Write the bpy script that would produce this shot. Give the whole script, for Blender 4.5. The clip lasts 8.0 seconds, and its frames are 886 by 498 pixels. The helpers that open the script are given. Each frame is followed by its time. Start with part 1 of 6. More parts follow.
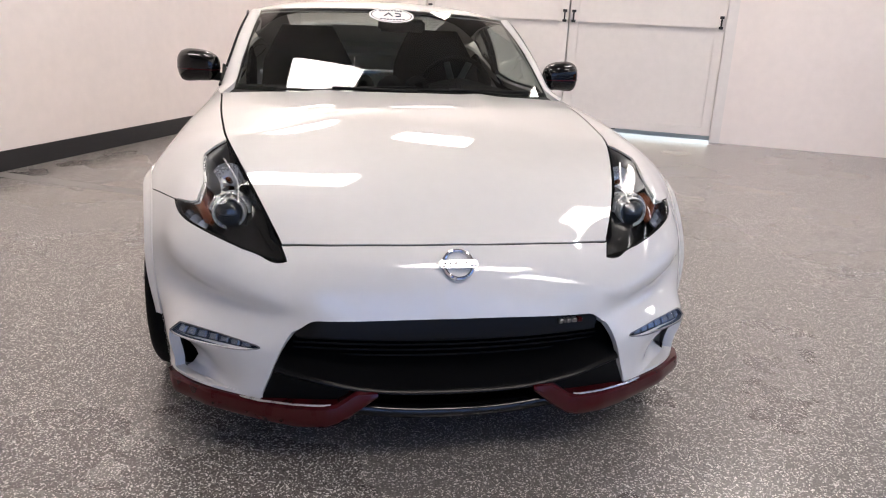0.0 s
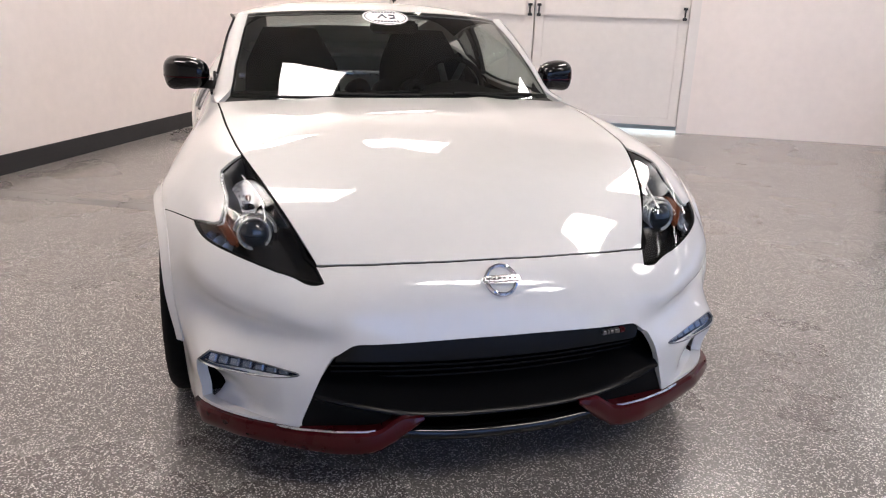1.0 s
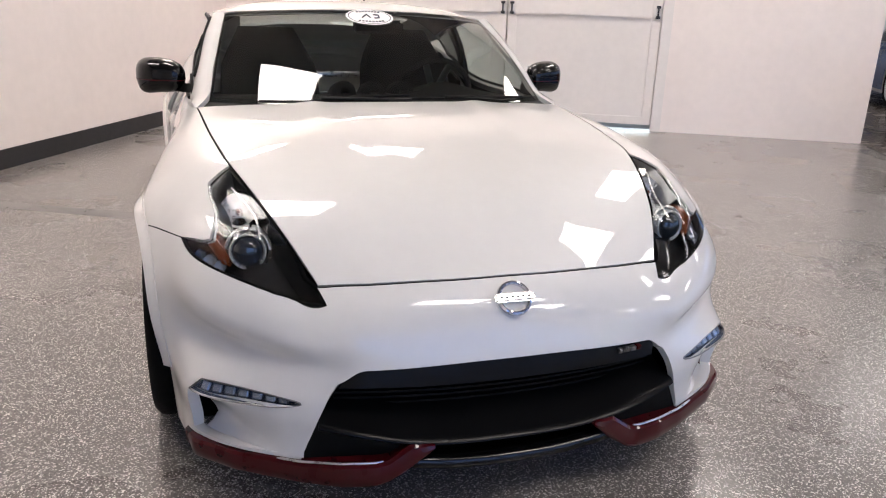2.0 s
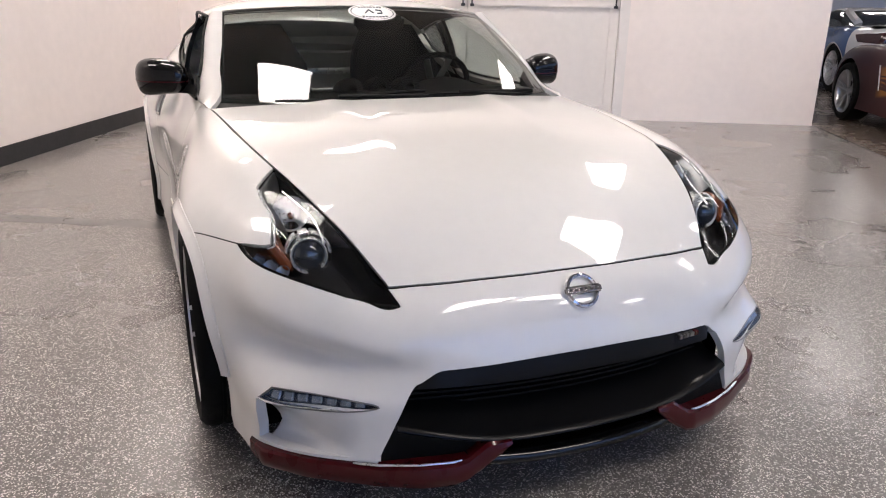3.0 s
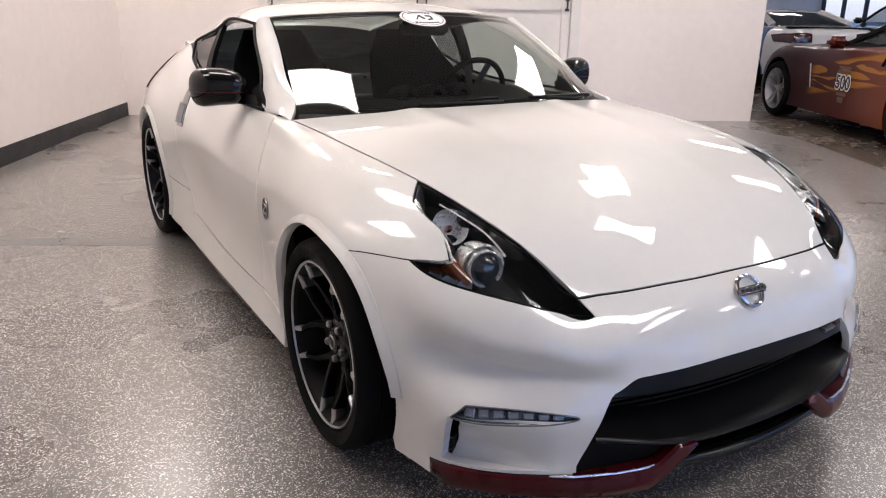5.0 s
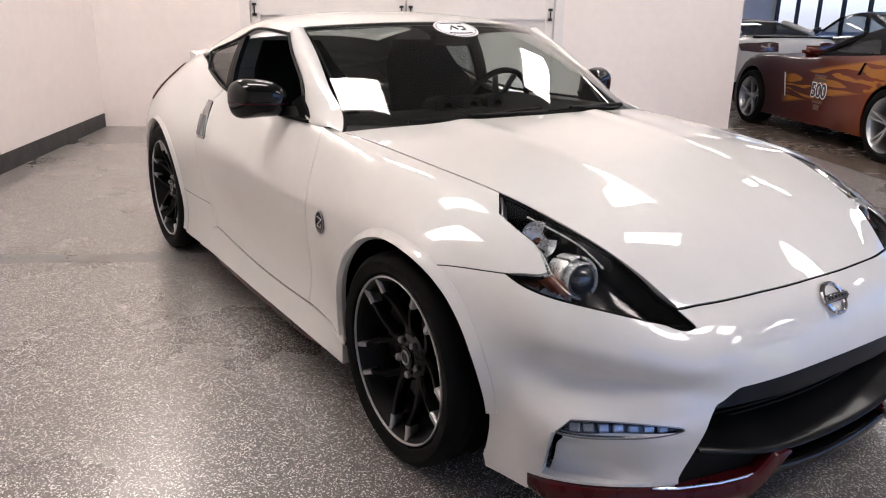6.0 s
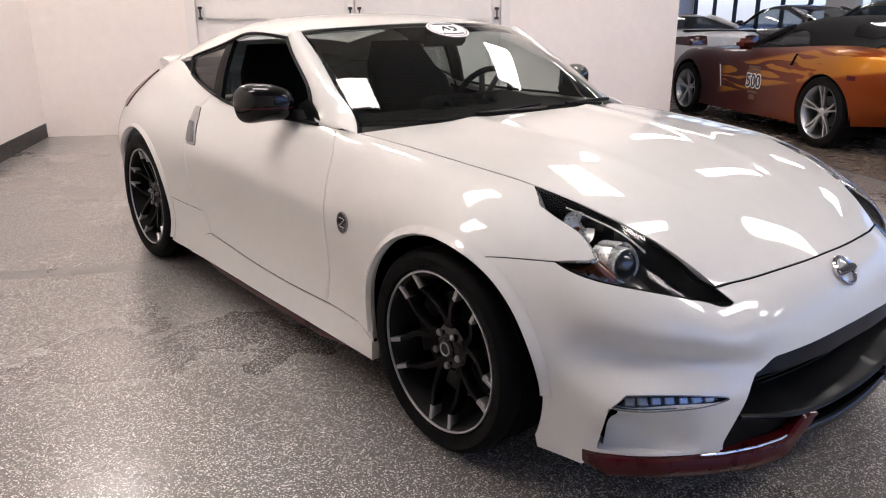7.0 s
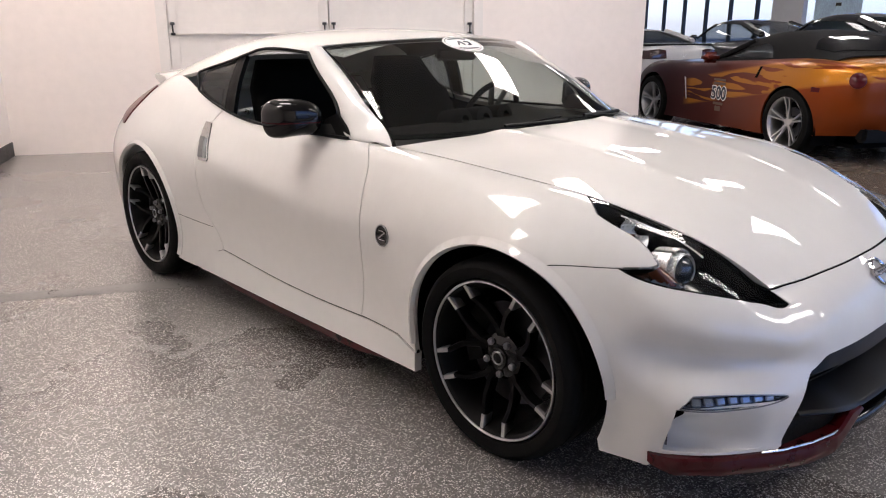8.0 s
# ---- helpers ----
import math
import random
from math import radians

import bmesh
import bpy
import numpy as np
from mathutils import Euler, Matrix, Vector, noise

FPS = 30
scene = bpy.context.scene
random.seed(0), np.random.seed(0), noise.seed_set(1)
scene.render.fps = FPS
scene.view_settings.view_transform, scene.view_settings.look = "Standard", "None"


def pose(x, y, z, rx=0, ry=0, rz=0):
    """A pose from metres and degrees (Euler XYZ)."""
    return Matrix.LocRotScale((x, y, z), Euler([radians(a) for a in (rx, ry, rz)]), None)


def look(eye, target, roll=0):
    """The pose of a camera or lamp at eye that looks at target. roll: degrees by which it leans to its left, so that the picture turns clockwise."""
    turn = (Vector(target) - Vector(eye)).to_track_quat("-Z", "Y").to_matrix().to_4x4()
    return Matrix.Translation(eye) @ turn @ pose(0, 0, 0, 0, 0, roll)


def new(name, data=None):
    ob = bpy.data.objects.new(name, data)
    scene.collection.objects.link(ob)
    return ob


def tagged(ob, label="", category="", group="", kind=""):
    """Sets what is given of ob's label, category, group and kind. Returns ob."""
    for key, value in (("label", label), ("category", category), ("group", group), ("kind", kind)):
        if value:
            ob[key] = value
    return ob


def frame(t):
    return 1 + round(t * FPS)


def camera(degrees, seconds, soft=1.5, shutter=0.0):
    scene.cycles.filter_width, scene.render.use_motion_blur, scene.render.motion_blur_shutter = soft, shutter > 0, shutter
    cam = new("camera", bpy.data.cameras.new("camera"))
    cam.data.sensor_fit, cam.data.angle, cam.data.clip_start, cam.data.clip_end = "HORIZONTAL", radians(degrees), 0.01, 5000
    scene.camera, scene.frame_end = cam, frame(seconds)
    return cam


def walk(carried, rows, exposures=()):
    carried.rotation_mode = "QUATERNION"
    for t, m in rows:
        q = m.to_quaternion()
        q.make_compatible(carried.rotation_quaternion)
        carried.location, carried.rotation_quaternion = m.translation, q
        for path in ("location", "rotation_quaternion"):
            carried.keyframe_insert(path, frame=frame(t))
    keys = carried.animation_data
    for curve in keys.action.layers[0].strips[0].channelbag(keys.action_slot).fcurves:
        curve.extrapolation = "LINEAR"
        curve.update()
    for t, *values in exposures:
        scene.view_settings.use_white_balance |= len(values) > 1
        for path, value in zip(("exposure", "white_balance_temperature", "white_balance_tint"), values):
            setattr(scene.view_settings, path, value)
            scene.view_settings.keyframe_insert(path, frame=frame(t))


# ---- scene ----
cam = camera(60.5, 8.0, 1.1)
PATH = [
    (0, (-0.412, -2.671, 1.259), (-0.059, -0.795, 0.66), 2.7),
    (0.5, (-0.532, -2.605, 1.259), (-0.131, -0.741, 0.655), 2.1),
    (1, (-0.633, -2.539, 1.29), (-0.157, -0.696, 0.677), 1.8),
    (1.5, (-0.653, -2.44, 1.292), (-0.135, -0.61, 0.674), 2.2),
    (1.7, (-0.658, -2.409, 1.295), (-0.127, -0.583, 0.678), 2.2),
    (2.8, (-0.959, -2.313, 1.301), (-0.273, -0.544, 0.67), 1.0),
    (3, (-1.006, -2.269, 1.298), (-0.297, -0.508, 0.666), 1.0),
    (3.5, (-1.123, -2.135, 1.289), (-0.375, -0.388, 0.664), 1.1),
    (4, (-1.253, -2.053, 1.291), (-0.456, -0.326, 0.673), 1.6),
    (4.5, (-1.452, -2.02, 1.288), (-0.584, -0.329, 0.668), 1.9),
    (4.7, (-1.528, -1.998, 1.304), (-0.624, -0.327, 0.679), 1.5),
    (5.8, (-1.841, -1.768, 1.305), (-0.825, -0.156, 0.696), 0.9),
    (6, (-1.906, -1.741, 1.304), (-0.863, -0.145, 0.702), 1.1),
    (6.5, (-2.09, -1.704, 1.304), (-0.978, -0.154, 0.705), 0.9),
    (7, (-2.204, -1.626, 1.31), (-1.015, -0.136, 0.708), 0.1),
    (7.5, (-2.316, -1.504, 1.316), (-1.069, -0.054, 0.732), -0.2),
    (8, (-2.455, -1.452, 1.309), (-1.162, -0.036, 0.742), 0.0),
]
walk(cam, [(t, look(eye, target, roll)) for t, eye, target, roll in PATH])

# ---- light ----
world = bpy.data.worlds.new("world")
scene.world = world
world.use_nodes = True
wn = world.node_tree
sky = wn.nodes.new("ShaderNodeTexSky")
sky.sky_type = "NISHITA"
sky.sun_disc = False
sky.sun_elevation, sky.sun_rotation = radians(45), radians(30)
wn.links.new(sky.outputs["Color"], wn.nodes["Background"].inputs["Color"])
wn.nodes["Background"].inputs["Strength"].default_value = 0.15
sun = new("sun", bpy.data.lights.new("sun", "SUN"))
sun.data.energy, sun.data.angle, sun.data.color = 4.0, radians(0.5), (1, 0.96, 0.9)
sun.matrix_world = look((10.6, 18.4, 21.2), (0, 0, 0))
scene.view_settings.exposure = 1.02

# The bay stands turned against the car: x along its back wall, y out through that wall.
BAY = pose(-0.455, 7.35, 0, 0, 0, -27.3)
CEIL, LAMP = 4.2, 12.0
# added area lamp outside the unseen south windows, cool fill for the car's front
fill_daylight = new("fill_daylight", bpy.data.lights.new("fill_daylight", "AREA"))
fill_daylight.data.shape, fill_daylight.data.size, fill_daylight.data.size_y = "RECTANGLE", 11.8, 3.4
fill_daylight.data.energy, fill_daylight.data.color = 42.0, (0.84, 0.92, 1.0)
fill_daylight.matrix_world = BAY @ pose(10.45, -12.5, 2.05, 90, 0, 0)


# ---- small tools ----
def mesh_object(name, verts, faces, mat, parent=None, smooth=True, label="", normals=None, shade=None):
    me = bpy.data.meshes.new(name)
    me.from_pydata([tuple(map(float, v)) for v in verts], [], [tuple(map(int, f)) for f in faces])
    me.materials.append(mat)
    if shade is None:
        me.polygons.foreach_set("use_smooth", [smooth] * len(me.polygons))
    else:
        me.polygons.foreach_set("use_smooth", [bool(s) for s in shade])
    if normals is not None:
        me.normals_split_custom_set([tuple(map(float, n)) for n in normals])
    ob = new(name, me)
    ob.parent = parent
    if label:
        tagged(ob, label)
    return ob


def part(name, bm, mat, parent=None, label="", smooth=0.6):
    """One bmesh as one mesh object under a thing or a part."""
    me = bpy.data.meshes.new(name)
    bmesh.ops.recalc_face_normals(bm, faces=bm.faces)
    for f in bm.faces:
        f.smooth = smooth > 0
    for e in bm.edges:
        e.smooth = len(e.link_faces) == 2 and e.calc_face_angle(0) < smooth
    bm.to_mesh(me)
    bm.free()
    me.materials.append(mat)
    ob = new(name, me)
    ob.parent = parent
    if label:
        tagged(ob, label)
    return ob


def thing(name, label, category, m=None, group="", kind=""):
    ob = tagged(new(name), label, category, group, kind)
    ob.empty_display_size = 0.1
    if m is not None:
        ob.matrix_basis = m
    return ob


def box(bm, lo, hi, bevel=0.0, seg=2, m=None):
    made = bmesh.ops.create_cube(bm, size=1)["verts"]
    for v in made:
        v.co = Vector([lo[i] + (v.co[i] + 0.5) * (hi[i] - lo[i]) for i in range(3)])
    if bevel:
        edges = {e for v in made for e in v.link_edges}
        out = bmesh.ops.bevel(bm, geom=list(edges), offset=bevel, segments=seg, affect="EDGES", clamp_overlap=True)
        made = list({v for f in out["faces"] for v in f.verts} | {v for v in made if v.is_valid})
    if m is not None:
        for v in made:
            v.co = m @ v.co
    return made


def boxed(lo, hi, bevel=0.0, seg=2, m=None):
    bm = bmesh.new()
    box(bm, lo, hi, bevel, seg, m)
    return bm


def lathe(profile, n=48, axis="x", m=None, closed=False, bm=None, arc=None):
    """Turn (along, radius) points round an axis."""
    bm = bm or bmesh.new()
    rings = []
    a0, a1 = arc or (0, 2 * math.pi)
    full = arc is None
    cnt = n if full else n + 1
    for i in range(cnt):
        a = a0 + (a1 - a0) * i / n
        ring = []
        for h, r in profile:
            c, s = r * math.cos(a), r * math.sin(a)
            co = Vector({"x": (h, c, s), "y": (c, h, s), "z": (c, s, h)}[axis])
            ring.append(bm.verts.new(m @ co if m is not None else co))
        rings.append(ring)
    k = len(profile)
    for i in range(n):
        p, q = rings[i], rings[(i + 1) % cnt]
        for j in range(k if closed else k - 1):
            jj = (j + 1) % k
            try:
                bm.faces.new((p[j], q[j], q[jj], p[jj]))
            except ValueError:
                pass
    bmesh.ops.remove_doubles(bm, verts=bm.verts, dist=1e-5)
    return bm


def tube(points, radius, n=10, bm=None, cap=True):
    """A round bar along points; radius is a number or one per point."""
    bm = bm or bmesh.new()
    pts = [Vector(p) for p in points]
    rad = radius if isinstance(radius, (list, tuple)) else [radius] * len(pts)
    rings, side = [], None
    for i, p in enumerate(pts):
        d = (pts[min(i + 1, len(pts) - 1)] - pts[max(i - 1, 0)]).normalized()
        side = d.orthogonal() if side is None else (side - d * side.dot(d))
        side.normalize()
        up = d.cross(side)
        rings.append([bm.verts.new(p + rad[i] * (side * math.cos(2 * math.pi * k / n) + up * math.sin(2 * math.pi * k / n))) for k in range(n)])
    for a, b in zip(rings, rings[1:]):
        for k in range(n):
            bm.faces.new((a[k], a[(k + 1) % n], b[(k + 1) % n], b[k]))
    if cap:
        bm.faces.new(rings[0][::-1])
        bm.faces.new(rings[-1])
    return bm


def extruded(outline, depth, axis="y", bevel=0.0, m=None, bm=None):
    """A flat outline of (a, b) pairs given thickness along an axis."""
    bm = bm or bmesh.new()
    def at(a, b, h):
        return Vector({"x": (h, a, b), "y": (a, h, b), "z": (a, b, h)}[axis])
    lo = [bm.verts.new(at(a, b, 0)) for a, b in outline]
    hi = [bm.verts.new(at(a, b, depth)) for a, b in outline]
    n = len(outline)
    fs = [bm.faces.new(lo[::-1]), bm.faces.new(hi)]
    for i in range(n):
        fs.append(bm.faces.new((lo[i], lo[(i + 1) % n], hi[(i + 1) % n], hi[i])))
    new_verts = set(lo + hi)
    if bevel:
        out = bmesh.ops.bevel(bm, geom=[e for e in fs[1].edges] + [e for e in fs[0].edges], offset=bevel, segments=2, affect="EDGES", clamp_overlap=True)
        new_verts = {v for v in new_verts if v.is_valid} | {v for f in out["faces"] for v in f.verts}
    if m is not None:
        for v in new_verts:
            v.co = m @ v.co
    return bm


# ---- smooth surfaces through few stations ----
def spline_matrix(knots, at):
    """Weights of a natural cubic spline through values at the knots, for the places asked."""
    t = np.asarray(knots, float)
    n, h = len(t), np.diff(t)
    A, B = np.eye(n), np.zeros((n, n))
    for i in range(1, n - 1):
        A[i, i - 1:i + 2] = h[i - 1], 2 * (h[i - 1] + h[i]), h[i]
        B[i, i - 1:i + 2] = 6 / h[i - 1], -6 / h[i - 1] - 6 / h[i], 6 / h[i]
    M = np.linalg.solve(A, B)
    x = np.asarray(at, float)
    k = np.clip(np.searchsorted(t, x, side="right") - 1, 0, n - 2)
    a, b, d = t[k + 1] - x, x - t[k], h[k]
    W = np.zeros((len(x), n))
    r = np.arange(len(x))
    W[r, k] += a / d
    W[r, k + 1] += b / d
    W += M[k] * ((a ** 3 / d - a * d) / 6)[:, None] + M[k + 1] * ((b ** 3 / d - b * d) / 6)[:, None]
    return W


def chords(P):
    return np.concatenate([[0], np.cumsum(np.linalg.norm(np.diff(P, axis=0), axis=-1).mean(axis=tuple(range(1, P.ndim - 1))) if P.ndim > 2 else np.cumsum(np.linalg.norm(np.diff(P, axis=0), axis=-1)))])


def smooth_line(points, n):
    P = np.array(points, float)
    t = chords(P)
    return spline_matrix(t, np.linspace(0, t[-1], n)) @ P


class Surface:
    """Stations (u) of points (v), joined by cubic splines both ways. u and v run in about metres."""

    def __init__(self, stations, heart=(0, 1.3, 0.45)):
        self.P = np.array(stations, float)
        self.tu, self.tv = chords(self.P), chords(self.P.transpose(1, 0, 2))
        self.flip = 1
        gu, gv = np.linspace(0, self.tu[-1], 420), np.linspace(0, self.tv[-1], 160)
        self.guv = np.stack(np.meshgrid(gu, gv, indexing="ij"), -1).reshape(-1, 2)
        self.gp = self.at(self.guv)
        out = self.gp - np.array(heart)
        self.flip *= 1 if (self.normal(self.guv) * out).sum(1).mean() > 0 else -1

    def at(self, uv):
        uv = np.asarray(uv, float)
        out = np.zeros((len(uv), 3))
        for i in range(0, len(uv), 20000):
            c = uv[i:i + 20000]
            out[i:i + 20000] = np.einsum("ij,ik,jkc->ic", spline_matrix(self.tu, c[:, 0]), spline_matrix(self.tv, c[:, 1]), self.P)
        return out

    def normal(self, uv):
        uv, e = np.asarray(uv, float), 1e-3
        du = self.at(uv + [e, 0]) - self.at(uv - [e, 0])
        dv = self.at(uv + [0, e]) - self.at(uv - [0, e])
        n = np.cross(du, dv) * self.flip
        return n / np.maximum(np.linalg.norm(n, axis=1), 1e-12)[:, None]

    def find(self, points, weights=(1, 1, 1)):
        """The (u, v) nearest to points of space; weights leave a direction out."""
        out = []
        w = np.array(weights, float)
        for p in np.atleast_2d(np.array(points, float)):
            uv = self.guv[np.argmin((((self.gp - p) * w) ** 2).sum(1))].copy()
            for _ in range(8):
                e = 1e-3
                f = (self.at([uv])[0] - p) * w
                J = np.stack([(self.at([uv + [e, 0]])[0] - self.at([uv - [e, 0]])[0]) * w, (self.at([uv + [0, e]])[0] - self.at([uv - [0, e]])[0]) * w], 1) / (2 * e)
                step = np.linalg.lstsq(J, -f, rcond=None)[0]
                uv = np.clip(uv + np.clip(step, -0.05, 0.05), [0, 0], [self.tu[-1], self.tv[-1]])
            out.append(uv)
        return np.array(out)

    def path(self, points, n=24, smooth=True, weights=(1, 1, 1)):
        """(u, v) along a line through points of space that lie near the surface."""
        P = smooth_line(points, n) if smooth and len(points) > 2 else np.concatenate([np.linspace(a, b, max(2, n // max(1, len(points) - 1)), endpoint=False) for a, b in zip(np.array(points, float), np.array(points, float)[1:])] + [np.array(points[-1:], float)])
        return self.find(P, weights)


def even(loop, step):
    """A closed outline with points no further apart than step; its own points stay."""
    out = []
    for a, b in zip(loop, np.roll(loop, -1, axis=0)):
        d = np.linalg.norm(b - a)
        if d < 1e-5:
            continue
        k = max(1, int(math.ceil(d / step)))
        out += [a + (b - a) * i / k for i in range(k)]
    return np.array(out)


def inside(points, loops):
    ok = np.zeros(len(points), bool)
    x, y = points[:, 0], points[:, 1]
    for L in loops:
        for (x0, y0), (x1, y1) in zip(L, np.roll(L, -1, axis=0)):
            if y0 != y1:
                c = (y0 > y) != (y1 > y)
                ok ^= c & (x < (x1 - x0) * (y - y0) / (y1 - y0) + x0)
    return ok


import collections

from mathutils.geometry import delaunay_2d_cdt


def trimmed(surface, outline, holes=(), step=0.03, gap=0.0018, fold=0.018, lift=0.0, hole_fold=None):
    """Verts, faces, loop normals and smooth flags of the piece of a surface within an outline, its edges folded inwards."""
    loops = [even(np.array(l, float), step) for l in (outline, *holes)]
    allp = np.concatenate(loops)
    lo, hi = loops[0].min(0), loops[0].max(0)
    g = np.stack(np.meshgrid(np.arange(lo[0], hi[0], step), np.arange(lo[1], hi[1], step), indexing="ij"), -1).reshape(-1, 2)
    g = g[inside(g, loops)]
    if len(g):
        near = np.full(len(g), np.inf)
        for p in allp:
            near = np.minimum(near, ((g - p) ** 2).sum(1))
        g = g[near > (0.55 * step) ** 2]
    pts = np.concatenate([allp, g]) if len(g) else allp
    edges, k = [], 0
    for l in loops:
        edges += [(k + i, k + (i + 1) % len(l)) for i in range(len(l))]
        k += len(l)
    res = delaunay_2d_cdt([Vector(p) for p in pts], edges, [], 0, 1e-6, True)
    uv = np.array([tuple(v) for v in res[0]])
    tri = np.array([f for f in res[2]])
    tri = tri[inside(uv[tri].mean(1), loops)]
    origin = res[3]
    where = {}
    for i, o in enumerate(origin):
        for q in o:
            where[q] = i
    # an outline's edge carries one triangle; drop the thin outer one where there are two
    used = collections.defaultdict(list)
    for i, f in enumerate(tri):
        for j in range(3):
            used[frozenset((f[j], f[(j + 1) % 3]))].append(i)
    p, q, r = (uv[tri[:, i]] for i in range(3))
    size = abs((q - p)[:, 0] * (r - p)[:, 1] - (q - p)[:, 1] * (r - p)[:, 0])
    drop = set()
    for a, b in edges:
        twice = used.get(frozenset((where.get(a, -1), where.get(b, -2))), ())
        if len(twice) == 2:
            drop.add(min(twice, key=lambda i: size[i]))
    tri = tri[[i for i in range(len(tri)) if i not in drop]]
    P, N = surface.at(uv), surface.normal(uv)
    a, b, c = (P[tri[:, i]] for i in range(3))
    if (np.cross(b - a, c - a) * N[tri[:, 0]]).sum() < 0:
        tri = tri[:, ::-1]
    P = P + N * lift
    verts, faces, normals, shade = [], [tuple(t) for t in tri], [N[i] for t in tri for i in t], [1] * len(tri)
    k = 0
    extra = []
    for li, l in enumerate(loops):
        ids = [where[k + i] for i in range(len(l)) if k + i in where]
        k += len(l)
        ids = [i for j, i in enumerate(ids) if i != ids[j - 1]]
        L = P[ids]
        tan = np.roll(L, -1, axis=0) - np.roll(L, 1, axis=0)
        inw = np.cross(N[ids], tan)
        inw /= np.maximum(np.linalg.norm(inw, axis=1), 1e-9)[:, None]
        area = np.cross(l, np.roll(l, -1, axis=0)).sum()
        # the inner side of the piece, from the way its outline runs
        su = np.sign(area) * (1 if li == 0 else -1)
        e = 1e-3
        du, dv = surface.at(uv[ids[:1]] + [e, 0]) - surface.at(uv[ids[:1]] - [e, 0]), surface.at(uv[ids[:1]] + [0, e]) - surface.at(uv[ids[:1]] - [0, e])
        hand = np.sign((np.cross(du, dv) * N[ids[:1]]).sum())
        inw *= su * hand
        P[ids] = L + inw * gap
        depth = fold if li == 0 or hole_fold is None else hole_fold
        if depth:
            extra.append((ids, P[ids] - N[ids] * depth, su * hand))
    base = len(P)
    verts = list(P)
    for ids, low, turn in extra:
        m = len(ids)
        for j in range(m):
            q = (ids[j], ids[(j + 1) % m], base + (j + 1) % m, base + j)
            q = q if turn < 0 else q[::-1]
            A, B, C = (np.array((verts + list(low))[i] if i < base else low[i - base]) for i in q[:3])
            fn = np.cross(B - A, C - A)
            fn = fn / max(np.linalg.norm(fn), 1e-12)
            faces.append(q)
            normals += [fn] * 4
            shade.append(1)
        verts += list(low)
        base += m
    return np.array(verts), faces, normals, shade


def panel(name, data, mat, parent, mirror=False, label=""):
    verts, faces, normals, shade = data
    if mirror:
        verts = np.array(verts) * [-1, 1, 1]
        out, k = [], 0
        for f in faces:
            out += list(reversed([np.array(n) * [-1, 1, 1] for n in normals[k:k + len(f)]]))
            k += len(f)
        normals, faces = out, [tuple(reversed(f)) for f in faces]
    return mesh_object(name, verts, faces, mat, parent, label=label, normals=normals, shade=shade)


# ---- materials ----
def material(name, base=(0.8, 0.8, 0.8), rough=0.5, metal=0.0, coat=0.0, coat_rough=0.03, spec=0.5, emit=None, strength=0.0):
    m = bpy.data.materials.new(name)
    m.use_nodes = True
    b = m.node_tree.nodes["Principled BSDF"]
    b.inputs["Base Color"].default_value = (*base, 1)
    b.inputs["Roughness"].default_value = rough
    b.inputs["Metallic"].default_value = metal
    b.inputs["Coat Weight"].default_value = coat
    b.inputs["Coat Roughness"].default_value = coat_rough
    b.inputs["Specular IOR Level"].default_value = spec
    if emit:
        b.inputs["Emission Color"].default_value = (*emit, 1)
        b.inputs["Emission Strength"].default_value = strength
    return m


def node(m, kind, **values):
    n = m.node_tree.nodes.new(kind)
    for k, v in values.items():
        if k in n.inputs:
            n.inputs[k].default_value = v
    return n


def link(m, a, b):
    m.node_tree.links.new(a, b)


